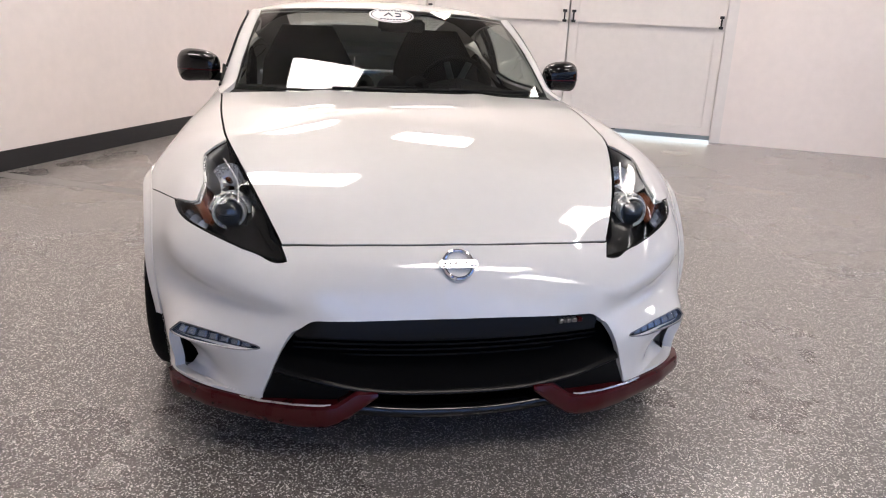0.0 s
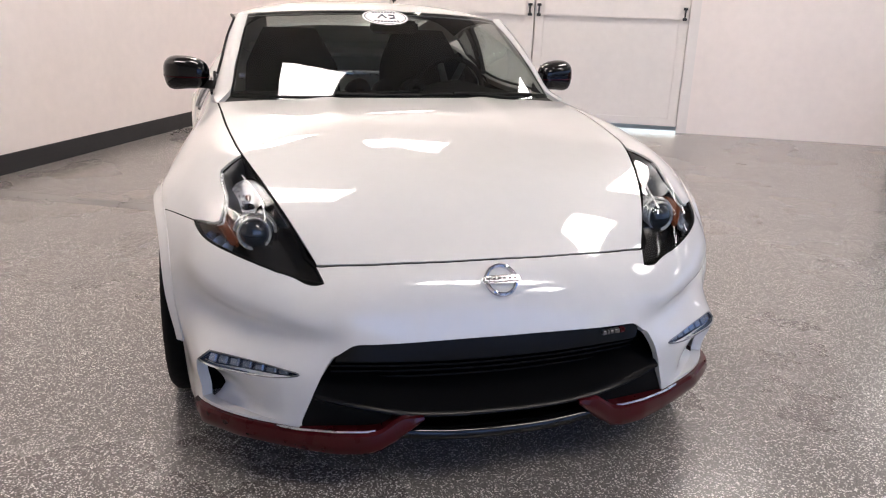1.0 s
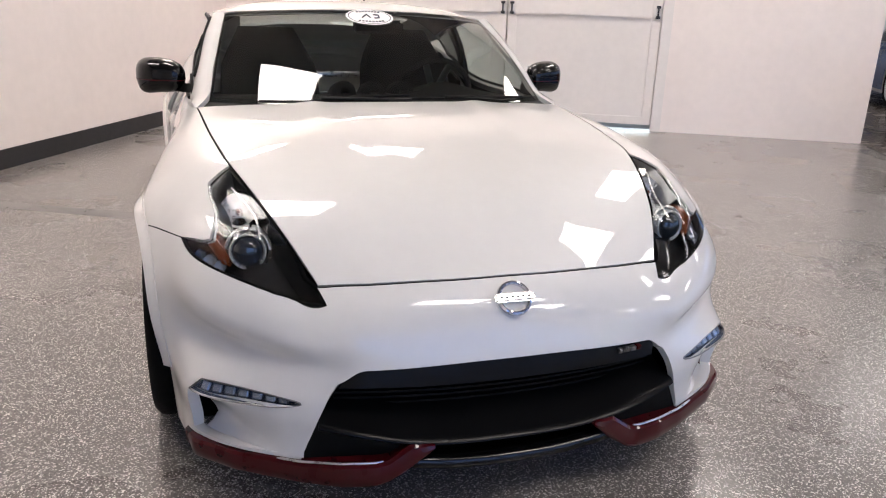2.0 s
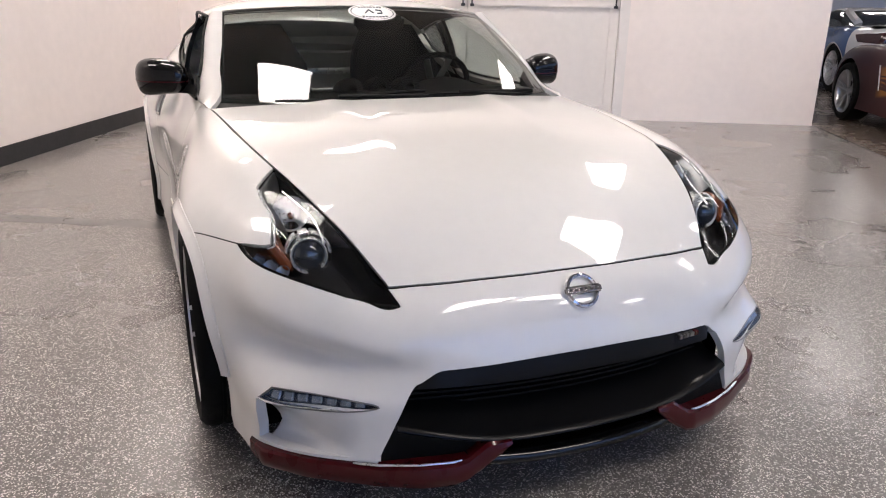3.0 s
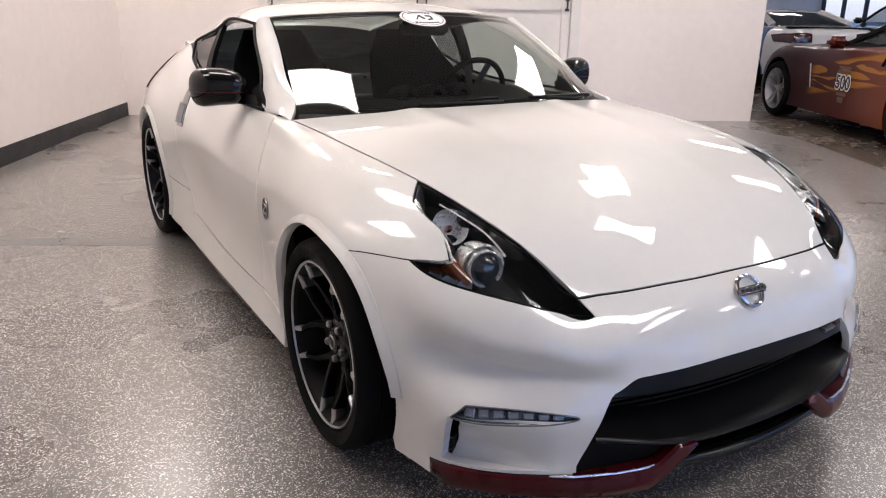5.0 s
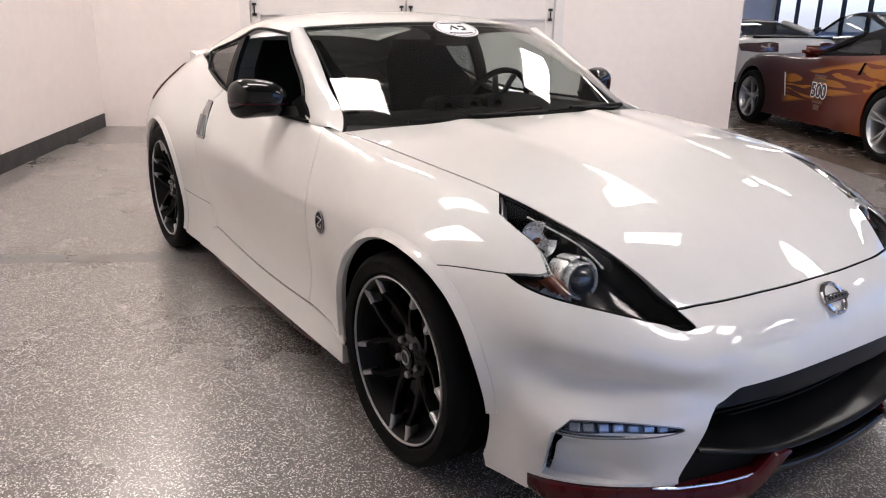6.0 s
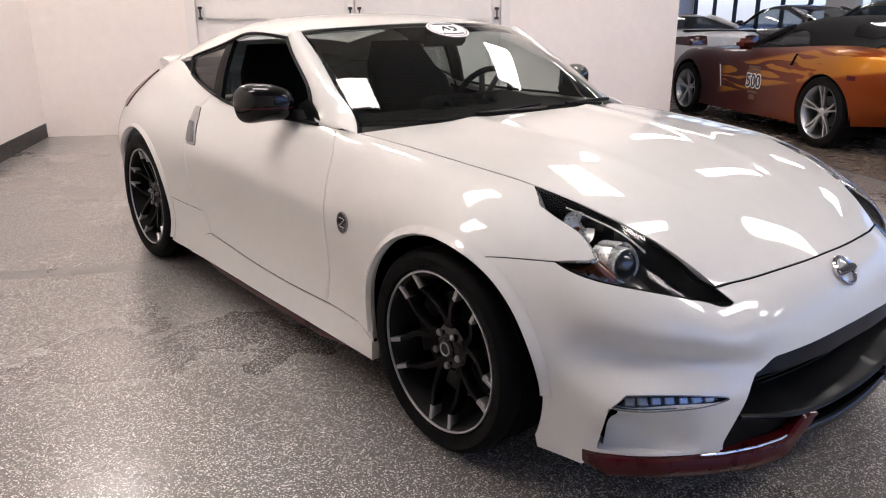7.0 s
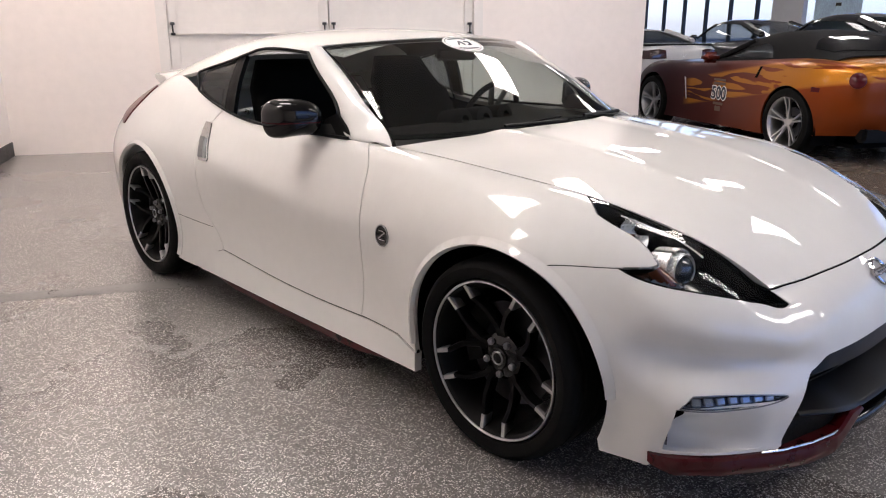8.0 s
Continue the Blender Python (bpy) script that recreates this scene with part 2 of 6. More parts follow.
def noisy(m, scale=8.0, amount=0.08, rough_amount=0.1, bump=0.0, bump_scale=200.0, detail=4.0, tone=None):
    """Uneven colour and gloss at two scales, and a fine relief, in object space."""
    t, b = m.node_tree, m.node_tree.nodes["Principled BSDF"]
    tc = t.nodes.new("ShaderNodeTexCoord")
    n1 = node(m, "ShaderNodeTexNoise", Scale=scale, Detail=detail)
    n2 = node(m, "ShaderNodeTexNoise", Scale=scale * 7, Detail=3.0)
    for n in (n1, n2):
        link(m, tc.outputs["Object"], n.inputs["Vector"])
    add = t.nodes.new("ShaderNodeMath")
    add.operation = "ADD"
    link(m, n1.outputs["Fac"], add.inputs[0])
    link(m, n2.outputs["Fac"], add.inputs[1])
    base = tuple(b.inputs["Base Color"].default_value)[:3]
    mix = t.nodes.new("ShaderNodeMix")
    mix.data_type = "RGBA"
    mr = node(m, "ShaderNodeMapRange")
    mr.inputs["From Min"].default_value, mr.inputs["From Max"].default_value = 0.7, 1.3
    link(m, add.outputs[0], mr.inputs["Value"])
    link(m, mr.outputs[0], mix.inputs["Factor"])
    lo = tone or tuple(c * (1 - amount) for c in base)
    mix.inputs["A"].default_value = (*lo, 1)
    mix.inputs["B"].default_value = (*[min(1, c * (1 + amount)) for c in base], 1)
    link(m, mix.outputs["Result"], b.inputs["Base Color"])
    r = b.inputs["Roughness"].default_value
    mr2 = node(m, "ShaderNodeMapRange")
    mr2.inputs["From Min"].default_value, mr2.inputs["From Max"].default_value = 0.7, 1.3
    mr2.inputs["To Min"].default_value, mr2.inputs["To Max"].default_value = max(0.02, r - rough_amount), min(1, r + rough_amount)
    link(m, add.outputs[0], mr2.inputs["Value"])
    link(m, mr2.outputs[0], b.inputs["Roughness"])
    if bump:
        n3 = node(m, "ShaderNodeTexNoise", Scale=bump_scale, Detail=3.0)
        link(m, tc.outputs["Object"], n3.inputs["Vector"])
        bp = node(m, "ShaderNodeBump", Strength=bump, Distance=0.002)
        link(m, n3.outputs["Fac"], bp.inputs["Height"])
        link(m, bp.outputs["Normal"], b.inputs["Normal"])
    return m


def thin_glass(name, tint=(0.9, 0.95, 0.92), gloss=1.0, least=0.045):
    """A pane: clear with a mirror-like sheen that grows towards grazing angles."""
    m = bpy.data.materials.new(name)
    m.use_nodes = True
    t = m.node_tree
    t.nodes.remove(t.nodes["Principled BSDF"])
    tr = node(m, "ShaderNodeBsdfTransparent", Color=(*tint, 1))
    gl = node(m, "ShaderNodeBsdfGlossy", Color=(gloss, gloss, gloss, 1), Roughness=0.01)
    lw = node(m, "ShaderNodeLayerWeight", Blend=0.5)
    pw = t.nodes.new("ShaderNodeMath")
    pw.operation = "POWER"
    pw.inputs[1].default_value = 5.0
    link(m, lw.outputs["Facing"], pw.inputs[0])
    sheen = node(m, "ShaderNodeMapRange")
    sheen.inputs["To Min"].default_value, sheen.inputs["To Max"].default_value = least, 1.0
    link(m, pw.outputs[0], sheen.inputs["Value"])
    mx = t.nodes.new("ShaderNodeMixShader")
    link(m, sheen.outputs[0], mx.inputs[0])
    link(m, tr.outputs[0], mx.inputs[1])
    link(m, gl.outputs[0], mx.inputs[2])
    link(m, mx.outputs[0], t.nodes["Material Output"].inputs["Surface"])
    return m


def paint(name, base, rough=0.35, flake=0.02):
    """Car paint: a softly mottled pearl under clear lacquer."""
    m = material(name, base, rough, 0.0, 1.0, 0.015, 0.4)
    m.node_tree.nodes["Principled BSDF"].inputs["Coat IOR"].default_value = 1.65
    noisy(m, 3.0, flake, 0.05)
    bc = m.node_tree.nodes["Principled BSDF"]
    n = node(m, "ShaderNodeTexNoise", Scale=2.2, Detail=1.0)
    tc = m.node_tree.nodes.new("ShaderNodeTexCoord")
    link(m, tc.outputs["Object"], n.inputs["Vector"])
    bp = node(m, "ShaderNodeBump", Strength=0.015, Distance=0.01)
    link(m, n.outputs["Fac"], bp.inputs["Height"])
    link(m, bp.outputs["Normal"], bc.inputs["Coat Normal"])
    return m


def floor_material():
    """Grey epoxy strewn with pale and dark flakes, worn smooth in places."""
    m = material("flake_epoxy", (0.2, 0.2, 0.2), 0.3, 0, 0.58, 0.22)
    t, b = m.node_tree, m.node_tree.nodes["Principled BSDF"]
    tc = t.nodes.new("ShaderNodeTexCoord")
    vec = tc.outputs["Object"]
    warp = node(m, "ShaderNodeTexNoise", Scale=90.0, Detail=2.0)
    link(m, vec, warp.inputs["Vector"])
    wadd = t.nodes.new("ShaderNodeVectorMath")
    wadd.operation = "MULTIPLY_ADD"
    link(m, warp.outputs["Color"], wadd.inputs[0])
    wadd.inputs[1].default_value = (0.008, 0.008, 0.008)
    link(m, vec, wadd.inputs[2])
    def flakes(scale, keep, seed, uneven=None):
        shift = t.nodes.new("ShaderNodeVectorMath")
        shift.inputs[1].default_value = (seed, seed * 1.7, 0)
        link(m, wadd.outputs[0], shift.inputs[0])
        v = node(m, "ShaderNodeTexVoronoi", Scale=scale, Randomness=1.0)
        link(m, shift.outputs[0], v.inputs["Vector"])
        sep = t.nodes.new("ShaderNodeSeparateColor")
        link(m, v.outputs["Color"], sep.inputs[0])
        g = t.nodes.new("ShaderNodeMath")
        g.operation = "GREATER_THAN"
        g.inputs[1].default_value = keep
        link(m, sep.outputs[0], g.inputs[0])
        if uneven is not None:
            link(m, uneven, g.inputs[1])
        return g.outputs[0], sep.outputs[1]
    def mixed(fac, a, bcol):
        x = t.nodes.new("ShaderNodeMix")
        x.data_type = "RGBA"
        link(m, fac, x.inputs["Factor"])
        if isinstance(a, tuple):
            x.inputs["A"].default_value = (*a, 1)
        else:
            link(m, a, x.inputs["A"])
        if isinstance(bcol, tuple):
            x.inputs["B"].default_value = (*bcol, 1)
        else:
            link(m, bcol, x.inputs["B"])
        return x.outputs["Result"]
    big = node(m, "ShaderNodeTexNoise", Scale=1.3, Detail=5.0)
    link(m, vec, big.inputs["Vector"])
    ground = mixed(big.outputs["Fac"], FLOOR_DARK, FLOOR_MID)
    f1, s1 = flakes(260, 0.72, 0.0)
    col = mixed(f1, ground, FLOOR_GREY)
    f2, s2 = flakes(230, 0.93, 3.1)
    col = mixed(f2, col, (0.07, 0.066, 0.063))
    spread = node(m, "ShaderNodeTexNoise", Scale=2.6, Detail=4.0)
    link(m, vec, spread.inputs["Vector"])
    share = node(m, "ShaderNodeMapRange")
    share.inputs["From Min"].default_value, share.inputs["From Max"].default_value = 0.32, 0.68
    share.inputs["To Min"].default_value, share.inputs["To Max"].default_value = 0.868, 0.848
    link(m, spread.outputs["Fac"], share.inputs["Value"])
    f3, s3 = flakes(285, 0.87, 7.7, share.outputs[0])
    col = mixed(f3, col, FLOOR_PALE)
    link(m, col, b.inputs["Base Color"])
    mr = node(m, "ShaderNodeMapRange")
    mr.inputs["From Min"].default_value, mr.inputs["From Max"].default_value = 0.3, 0.7
    mr.inputs["To Min"].default_value, mr.inputs["To Max"].default_value = 0.24, 0.34
    link(m, big.outputs["Fac"], mr.inputs["Value"])
    link(m, mr.outputs[0], b.inputs["Roughness"])
    bp = node(m, "ShaderNodeBump", Strength=0.25, Distance=0.001)
    n3 = node(m, "ShaderNodeTexNoise", Scale=260.0, Detail=2.0)
    link(m, vec, n3.inputs["Vector"])
    link(m, n3.outputs["Fac"], bp.inputs["Height"])
    link(m, bp.outputs["Normal"], b.inputs["Normal"])
    return m


FLOOR_DARK, FLOOR_MID, FLOOR_GREY, FLOOR_PALE = (0.110, 0.100, 0.093), (0.128, 0.117, 0.109), (0.20, 0.185, 0.173), (0.74, 0.705, 0.67)
M_FLOOR = floor_material()
M_WALL = noisy(material("wall_paint", (0.88, 0.805, 0.765), 0.55), 1.5, 0.03, 0.08, 0.15, 120)
M_DOORWHITE = noisy(material("door_paint", (0.80, 0.76, 0.73), 0.45), 2.0, 0.03, 0.08, 0.08, 80)
M_BASE = noisy(material("baseboard_rubber", (0.02, 0.02, 0.022), 0.5), 6.0, 0.2, 0.1, 0.1, 60)
M_CEIL = noisy(material("ceiling_grey", (0.34, 0.335, 0.33), 0.8), 2.0, 0.03, 0.1)
M_WHITE = paint("pearl_white", (0.70, 0.692, 0.672), 0.42)
M_RED = paint("deep_red", (0.046, 0.0024, 0.0045), 0.3, 0.1)
for key, value in (("Coat Weight", 0.6), ("Coat IOR", 1.5), ("Specular IOR Level", 0.08)):
    M_RED.node_tree.nodes["Principled BSDF"].inputs[key].default_value = value
M_GLOSSBLACK = material("gloss_black", (0.002, 0.002, 0.0026), 0.4, 0, 0.8, 0.015, 0.03)
M_WHEELBLACK = material("wheel_black", (0.0022, 0.0022, 0.0026), 0.35, 0, 0.15, 0.03, 0.04)
M_BLACK = noisy(material("black_plastic", (0.003, 0.003, 0.0032), 0.5, spec=0.15), 20, 0.2, 0.1, 0.1, 300)
M_DARKGREY = noisy(material("dark_grey_gloss", (0.004, 0.004, 0.0045), 0.35, 0, 0.10, 0.08, 0.15), 10, 0.1, 0.02)
M_VOID = material("underbody_black", (0.003, 0.003, 0.003), 0.9, spec=0.05)
M_RUBBER = noisy(material("tyre_rubber", (0.0035, 0.0035, 0.0035), 0.7, spec=0.12), 30, 0.25, 0.1, 0.15, 150)
M_SILVER = noisy(material("machined_alloy", (0.85, 0.85, 0.86), 0.3, 1.0), 40, 0.05, 0.06)
M_CHROME = material("chrome", (0.62, 0.62, 0.64), 0.08, 1.0)
M_ALLOY = noisy(material("wheel_alloy", (0.5, 0.5, 0.51), 0.35, 1.0), 40, 0.08, 0.06)
M_DARKSTEEL = noisy(material("dark_steel", (0.045, 0.045, 0.05), 0.4, 1.0), 60, 0.1, 0.08)
M_DISC = noisy(material("brake_steel", (0.25, 0.25, 0.26), 0.35, 1.0), 60, 0.1, 0.08)
M_HANDLE = noisy(material("satin_chrome", (0.42, 0.42, 0.43), 0.22, 1.0), 40, 0.06, 0.05)
M_GLASS = thin_glass("windscreen_glass", (0.56, 0.61, 0.58), 1.0, 0.06)
M_CLEAR = thin_glass("clear_glass", (0.86, 0.90, 0.88), 1.0, 0.045)
M_TINT = thin_glass("tinted_glass", (0.28, 0.3, 0.3))
M_LENS = thin_glass("lamp_lens", (0.90, 0.92, 0.92), 0.8, 0.028)
M_INTERIOR = noisy(material("interior_black", (0.004, 0.0042, 0.0045), 0.7, spec=0.08), 30, 0.2, 0.1, 0.2, 200)
M_AMBER = material("amber_reflector", (0.14, 0.030, 0.007), 0.25, 0.2, 1.0)
M_TAIL = material("tail_red", (0.06, 0.003, 0.006), 0.3, 0, 0.2, 0.03, 0.15)
M_PAPER = material("paper_white", (0.85, 0.85, 0.83), 0.6)
M_INK = material("ink_dark", (0.02, 0.025, 0.05), 0.5)

# ---- the white coupe ----
CAR = thing("sports_coupe", "pearl white two-door sports coupe with red and black trim", "car", pose(-0.008, 0, 0, 0, 0, 0.5))

# stations from the middle of the nose, round the corner and along the flank to the tail; each from the top edge down
STATIONS = []


def station(*points):
    STATIONS.append(points)


station((0, -.672, .632), (0, -.706, .607), (0, -.736, .572), (0, -.762, .52), (0, -.782, .455), (0, -.79, .36), (0, -.80, .24), (0, -.81, .13))
station((.25, -.657, .628), (.255, -.693, .602), (.26, -.722, .568), (.26, -.750, .516), (.265, -.772, .45), (.27, -.78, .36), (.28, -.788, .24), (.29, -.79, .13))
station((.40, -.632, .622), (.405, -.669, .594), (.41, -.703, .56), (.41, -.734, .51), (.415, -.744, .443), (.43, -.757, .36), (.445, -.755, .245), (.455, -.76, .13))
station((.48, -.608, .616), (.485, -.648, .585), (.49, -.682, .55), (.49, -.713, .494), (.492, -.701, .443), (.515, -.725, .36), (.53, -.715, .25), (.54, -.72, .13))
station((.515, -.535, .664), (.55, -.575, .632), (.58, -.615, .594), (.595, -.660, .514), (.574, -.644, .451), (.602, -.684, .36), (.612, -.674, .25), (.622, -.68, .13))
station((.553, -.45, .722), (.612, -.50, .688), (.662, -.535, .638), (.693, -.590, .532), (.654, -.577, .460), (.69, -.632, .36), (.70, -.62, .25), (.71, -.63, .13))
station((.597, -.33, .768), (.670, -.38, .736), (.742, -.415, .678), (.789, -.478, .562), (.756, -.473, .468), (.79, -.555, .36), (.795, -.52, .25), (.80, -.52, .15))
station((.632, -.21, .805), (.706, -.25, .781), (.787, -.30, .715), (.84, -.345, .60), (.853, -.375, .48), (.845, -.40, .36), (.832, -.41, .25), (.824, -.42, .14))
station((.658, -.115, .826), (.736, -.13, .811), (.825, -.155, .75), (.89, -.19, .655), (.905, -.24, .53), (.884, -.28, .38), (.858, -.315, .26), (.840, -.345, .14))
station((.685, .05, .846), (.765, .05, .836), (.85, .05, .785), (.915, .05, .70), (.925, .05, .56), (.92, .05, .42), (.91, .05, .28), (.90, .05, .15))
station((.712, .28, .866), (.785, .28, .853), (.85, .29, .802), (.90, .30, .70), (.915, .30, .56), (.915, .3, .42), (.905, .3, .28), (.90, .3, .15))
station((.738, .60, .886), (.79, .60, .866), (.835, .6, .80), (.872, .6, .69), (.884, .6, .58), (.872, .6, .42), (.874, .6, .28), (.90, .6, .15))
station((.768, .92, .893), (.80, .92, .862), (.838, .92, .79), (.866, .92, .68), (.874, .92, .59), (.855, .92, .42), (.864, .92, .28), (.90, .92, .15))
station((.775, 1.4, .888), (.805, 1.4, .85), (.838, 1.4, .78), (.866, 1.4, .70), (.874, 1.4, .61), (.852, 1.4, .43), (.866, 1.4, .28), (.90, 1.4, .15))
station((.752, 1.88, .916), (.80, 1.88, .85), (.845, 1.88, .78), (.882, 1.88, .70), (.888, 1.88, .60), (.866, 1.88, .43), (.872, 1.88, .28), (.90, 1.88, .15))
station((.735, 2.17, .985), (.80, 2.17, .91), (.86, 2.17, .82), (.908, 2.17, .71), (.92, 2.17, .58), (.915, 2.17, .42), (.905, 2.17, .28), (.91, 2.17, .15))
station((.675, 2.5, 1.05), (.75, 2.5, .985), (.84, 2.5, .87), (.91, 2.5, .76), (.938, 2.5, .62), (.93, 2.5, .46), (.925, 2.5, .3), (.915, 2.5, .16))
station((.635, 2.9, .985), (.72, 2.9, .93), (.82, 2.9, .84), (.88, 2.9, .74), (.91, 2.9, .62), (.905, 2.9, .46), (.895, 2.9, .3), (.88, 2.9, .17))
station((.54, 3.2, .925), (.63, 3.2, .88), (.72, 3.2, .80), (.78, 3.2, .72), (.805, 3.22, .62), (.80, 3.24, .46), (.79, 3.24, .32), (.77, 3.2, .2))
station((.28, 3.34, .91), (.32, 3.36, .88), (.36, 3.40, .8), (.38, 3.42, .72), (.38, 3.45, .62), (.38, 3.46, .46), (.38, 3.44, .32), (.36, 3.4, .2))
station((0, 3.37, .91), (0, 3.39, .88), (0, 3.42, .8), (0, 3.44, .72), (0, 3.47, .62), (0, 3.48, .46), (0, 3.46, .32), (0, 3.42, .2))
# a few more stations halfway, so that the nose keeps an even curve up to the hood's corners
for i, out in ((3, .0), (2, .0025), (1, .004)):
    a, b = np.array(STATIONS[i - 1]), np.array(STATIONS[i])
    STATIONS.insert(i, tuple(tuple(p) for p in (a + b) / 2 + np.array((0, -out, 0))))
mirrored = [[(-x, y, z) for x, y, z in s] for s in STATIONS]
FLANK = Surface(list(reversed(mirrored[1:13])) + STATIONS)
U0 = FLANK.find([(0, -.75, .5)], (1, 1, 1))[0][0]


def top_uv(u0, u1, n=30):
    return np.array([(u, 0.0) for u in np.linspace(u0, u1, n)])


def u_at(x, y, z):
    return FLANK.find([(x, y, z)])[0][0]


# where the panels part
HOOD_CORNER, LAMP_TOP, COWL, DOOR_TOP = (.48, -.608, .616), (.658, -.115, .826), (.745, .68, .887), (.758, .80, .89)
LAMP_TIP, LAMP_OUT, LAMP_NOTCH, LAMP_KINK = (.462, -.652, .58), (.787, -.325, .672), (.714, -.395, .678), (.712, -.19, .77)
ARCH_SEAM = (.885, -.12, .652)
U_HC, U_LT, U_COWL, U_DT = (u_at(*p) for p in (HOOD_CORNER, LAMP_TOP, COWL, DOOR_TOP))


def arch(cy, cz, ry, rz, a0, a1, n=40, x=.93):
    """Part of a wheel opening's edge on the flank; angles from the front over the top."""
    pts = [(x, cy - ry * math.cos(radians(a)), cz + rz * math.sin(radians(a))) for a in np.linspace(a0, a1, n)]
    return FLANK.find(pts, (0.05, 1, 1))


FA, RA = (0.020, .325, .380, .364), (2.56, .335, .372, .372)
lamp_low = FLANK.path([LAMP_TIP, (.52, -.63, .588), (.62, -.565, .607), (.72, -.47, .632), (.77, -.39, .65), LAMP_OUT], 20)
lamp_out = FLANK.path([LAMP_OUT, (.76, -.355, .672), (.735, -.385, .674), LAMP_NOTCH], 10)
lamp_up = FLANK.path([LAMP_NOTCH, (.703, -.36, .697), (.706, -.27, .738), LAMP_KINK], 14)
lamp_in = FLANK.path([LAMP_KINK, (.685, -.15, .798), LAMP_TOP], 6)
tip_side = FLANK.path([HOOD_CORNER, LAMP_TIP], 6, False)
lamp_loop = np.concatenate([tip_side, lamp_low[1:], lamp_out[1:], lamp_up[1:], lamp_in[1:-1], top_uv(U_LT, U_HC, 16)[:-1]])
a_seam = math.degrees(math.atan2((ARCH_SEAM[2] - FA[1]) / FA[3], (FA[0] - ARCH_SEAM[1]) / FA[2]))
seam = FLANK.path([LAMP_OUT, (.835, -.23, .667), ARCH_SEAM], 10)
seam = np.concatenate([seam[:-1], arch(*FA, a_seam, a_seam + .1, 2)[:1]])
arch_front = arch(*FA, -22, a_seam, 20)
CORNER_LOW = (.825, -.478, .155)


def arch_point(a, f=FA, x=.9):
    return (x, f[0] - f[2] * math.cos(radians(a)), f[1] + f[3] * math.sin(radians(a)))


down = FLANK.path([arch_point(-22, x=.88), (.866, -.338, .152), CORNER_LOW], 12, False, (.3, 1, 1))
LOW_EDGE = [CORNER_LOW, (.80, -.54, .203), (.70, -.62, .203), (.545, -.713, .197)]
low = FLANK.path(LOW_EDGE, 16, False)
GRILLE_BOTTOM = (.543, -.713, .197)
grille_side = FLANK.path([GRILLE_BOTTOM, (.475, -.735, .37), (.447, -.745, .415), (.41, -.757, .44), (.36, -.765, .447), (.2, -.78, .452), (0, -.782, .453)], 34, True)
half = np.concatenate([top_uv(U0, U_HC, 16)[:-1], tip_side[:-1], lamp_low[:-1], seam[:-1], arch_front[::-1][:-1], down[:-1], low[:-1], grille_side])


def flipped(uv):
    return np.array([(2 * U0 - u, v) for u, v in uv])


bumper_loop = np.concatenate([half, flipped(half)[::-1][1:-1]])
DRL = [(.800, -.552, .352), (.797, -.556, .377), (.780, -.568, .388), (.70, -.63, .387), (.60, -.69, .373), (.538, -.716, .358), (.60, -.69, .344), (.70, -.63, .341), (.785, -.56, .345)]
drl_loop = FLANK.path(DRL + DRL[:1], 36, True)[:-1]
POCKET = [(.799, -.540, .343), (.70, -.63, .3415), (.61, -.69, .3435), (.575, -.70, .335), (.580, -.695, .225), (.60, -.685, .213), (.70, -.62, .213), (.78, -.535, .213), (.801, -.512, .213)]
pocket_loop = FLANK.path(POCKET + POCKET[:1], 40, False)[:-1]


def duct_panel(n=26, k=12):
    """The body-coloured panel under a day light: flush at its inner end, set back behind the bumper's edge at the outer end."""
    grid = [(x, z) for x in np.linspace(.535, .793, n) for z in np.linspace(.352, .205, k)]
    uv = FLANK.find([(x, np.interp(x, [.53, .62, .70, .80], [-.715, -.675, -.625, -.53]), z) for x, z in grid], (1, .15, 1))
    P, N = FLANK.at(uv), FLANK.normal(uv)
    a = np.clip((np.array([x for x, z in grid]) - .575) / .19, 0, 1)
    zz = np.array([z for x, z in grid])
    low, deep = np.clip((.236 - zz) / .030, 0, 1), np.clip((.345 - zz) / .11, 0, 1)
    back = (.016 + .054 * deep) * a * a * (3 - 2 * a) * (1 - .70 * low * low)
    P = P + N * (.0008 - .0008 * a - back)[:, None]
    bm = bmesh.new()
    vs = [bm.verts.new(p) for p in P]
    for i in range(n - 1):
        for j in range(k - 1):
            bm.faces.new((vs[i * k + j], vs[i * k + j + 1], vs[(i + 1) * k + j + 1], vs[(i + 1) * k + j]))
    return bm


bumper = panel("front_bumper", trimmed(FLANK, bumper_loop, (drl_loop, flipped(drl_loop), pocket_loop, flipped(pocket_loop)), 0.02, 0.0014, 0.02, hole_fold=0.03), M_WHITE, CAR, label="white bumper cover with a wide lower opening")

door_front = FLANK.path([DOOR_TOP, (.80, .745, .85), (.84, .718, .78), (.868, .715, .65), (.88, .722, .44), (.88, .73, .262)], 24)
door_rear = FLANK.path([(.750, 1.93, .928), (.83, 1.985, .82), (.87, 1.985, .70), (.885, 1.965, .51), (.885, 1.89, .383), (.88, 1.81, .285)], 24)
door_low = FLANK.path([(.88, 1.81, .285), (.875, 1.4, .262), (.88, .73, .262)], 24)
fender_low = FLANK.path([(.88, .73, .262), (.885, .5, .262), arch_point(195, x=.905)], 12, False, (.3, 1, 1))
fender_loop = np.concatenate([top_uv(U_LT, U_DT, 24)[:-1],
    door_front[:-1], fender_low[:-1],
    arch(*FA, 195, a_seam, 40)[:-1], seam[::-1][:-1], lamp_out[:-1], lamp_up[:-1], lamp_in[:-1]])
fender_data = trimmed(FLANK, fender_loop, (), 0.025)
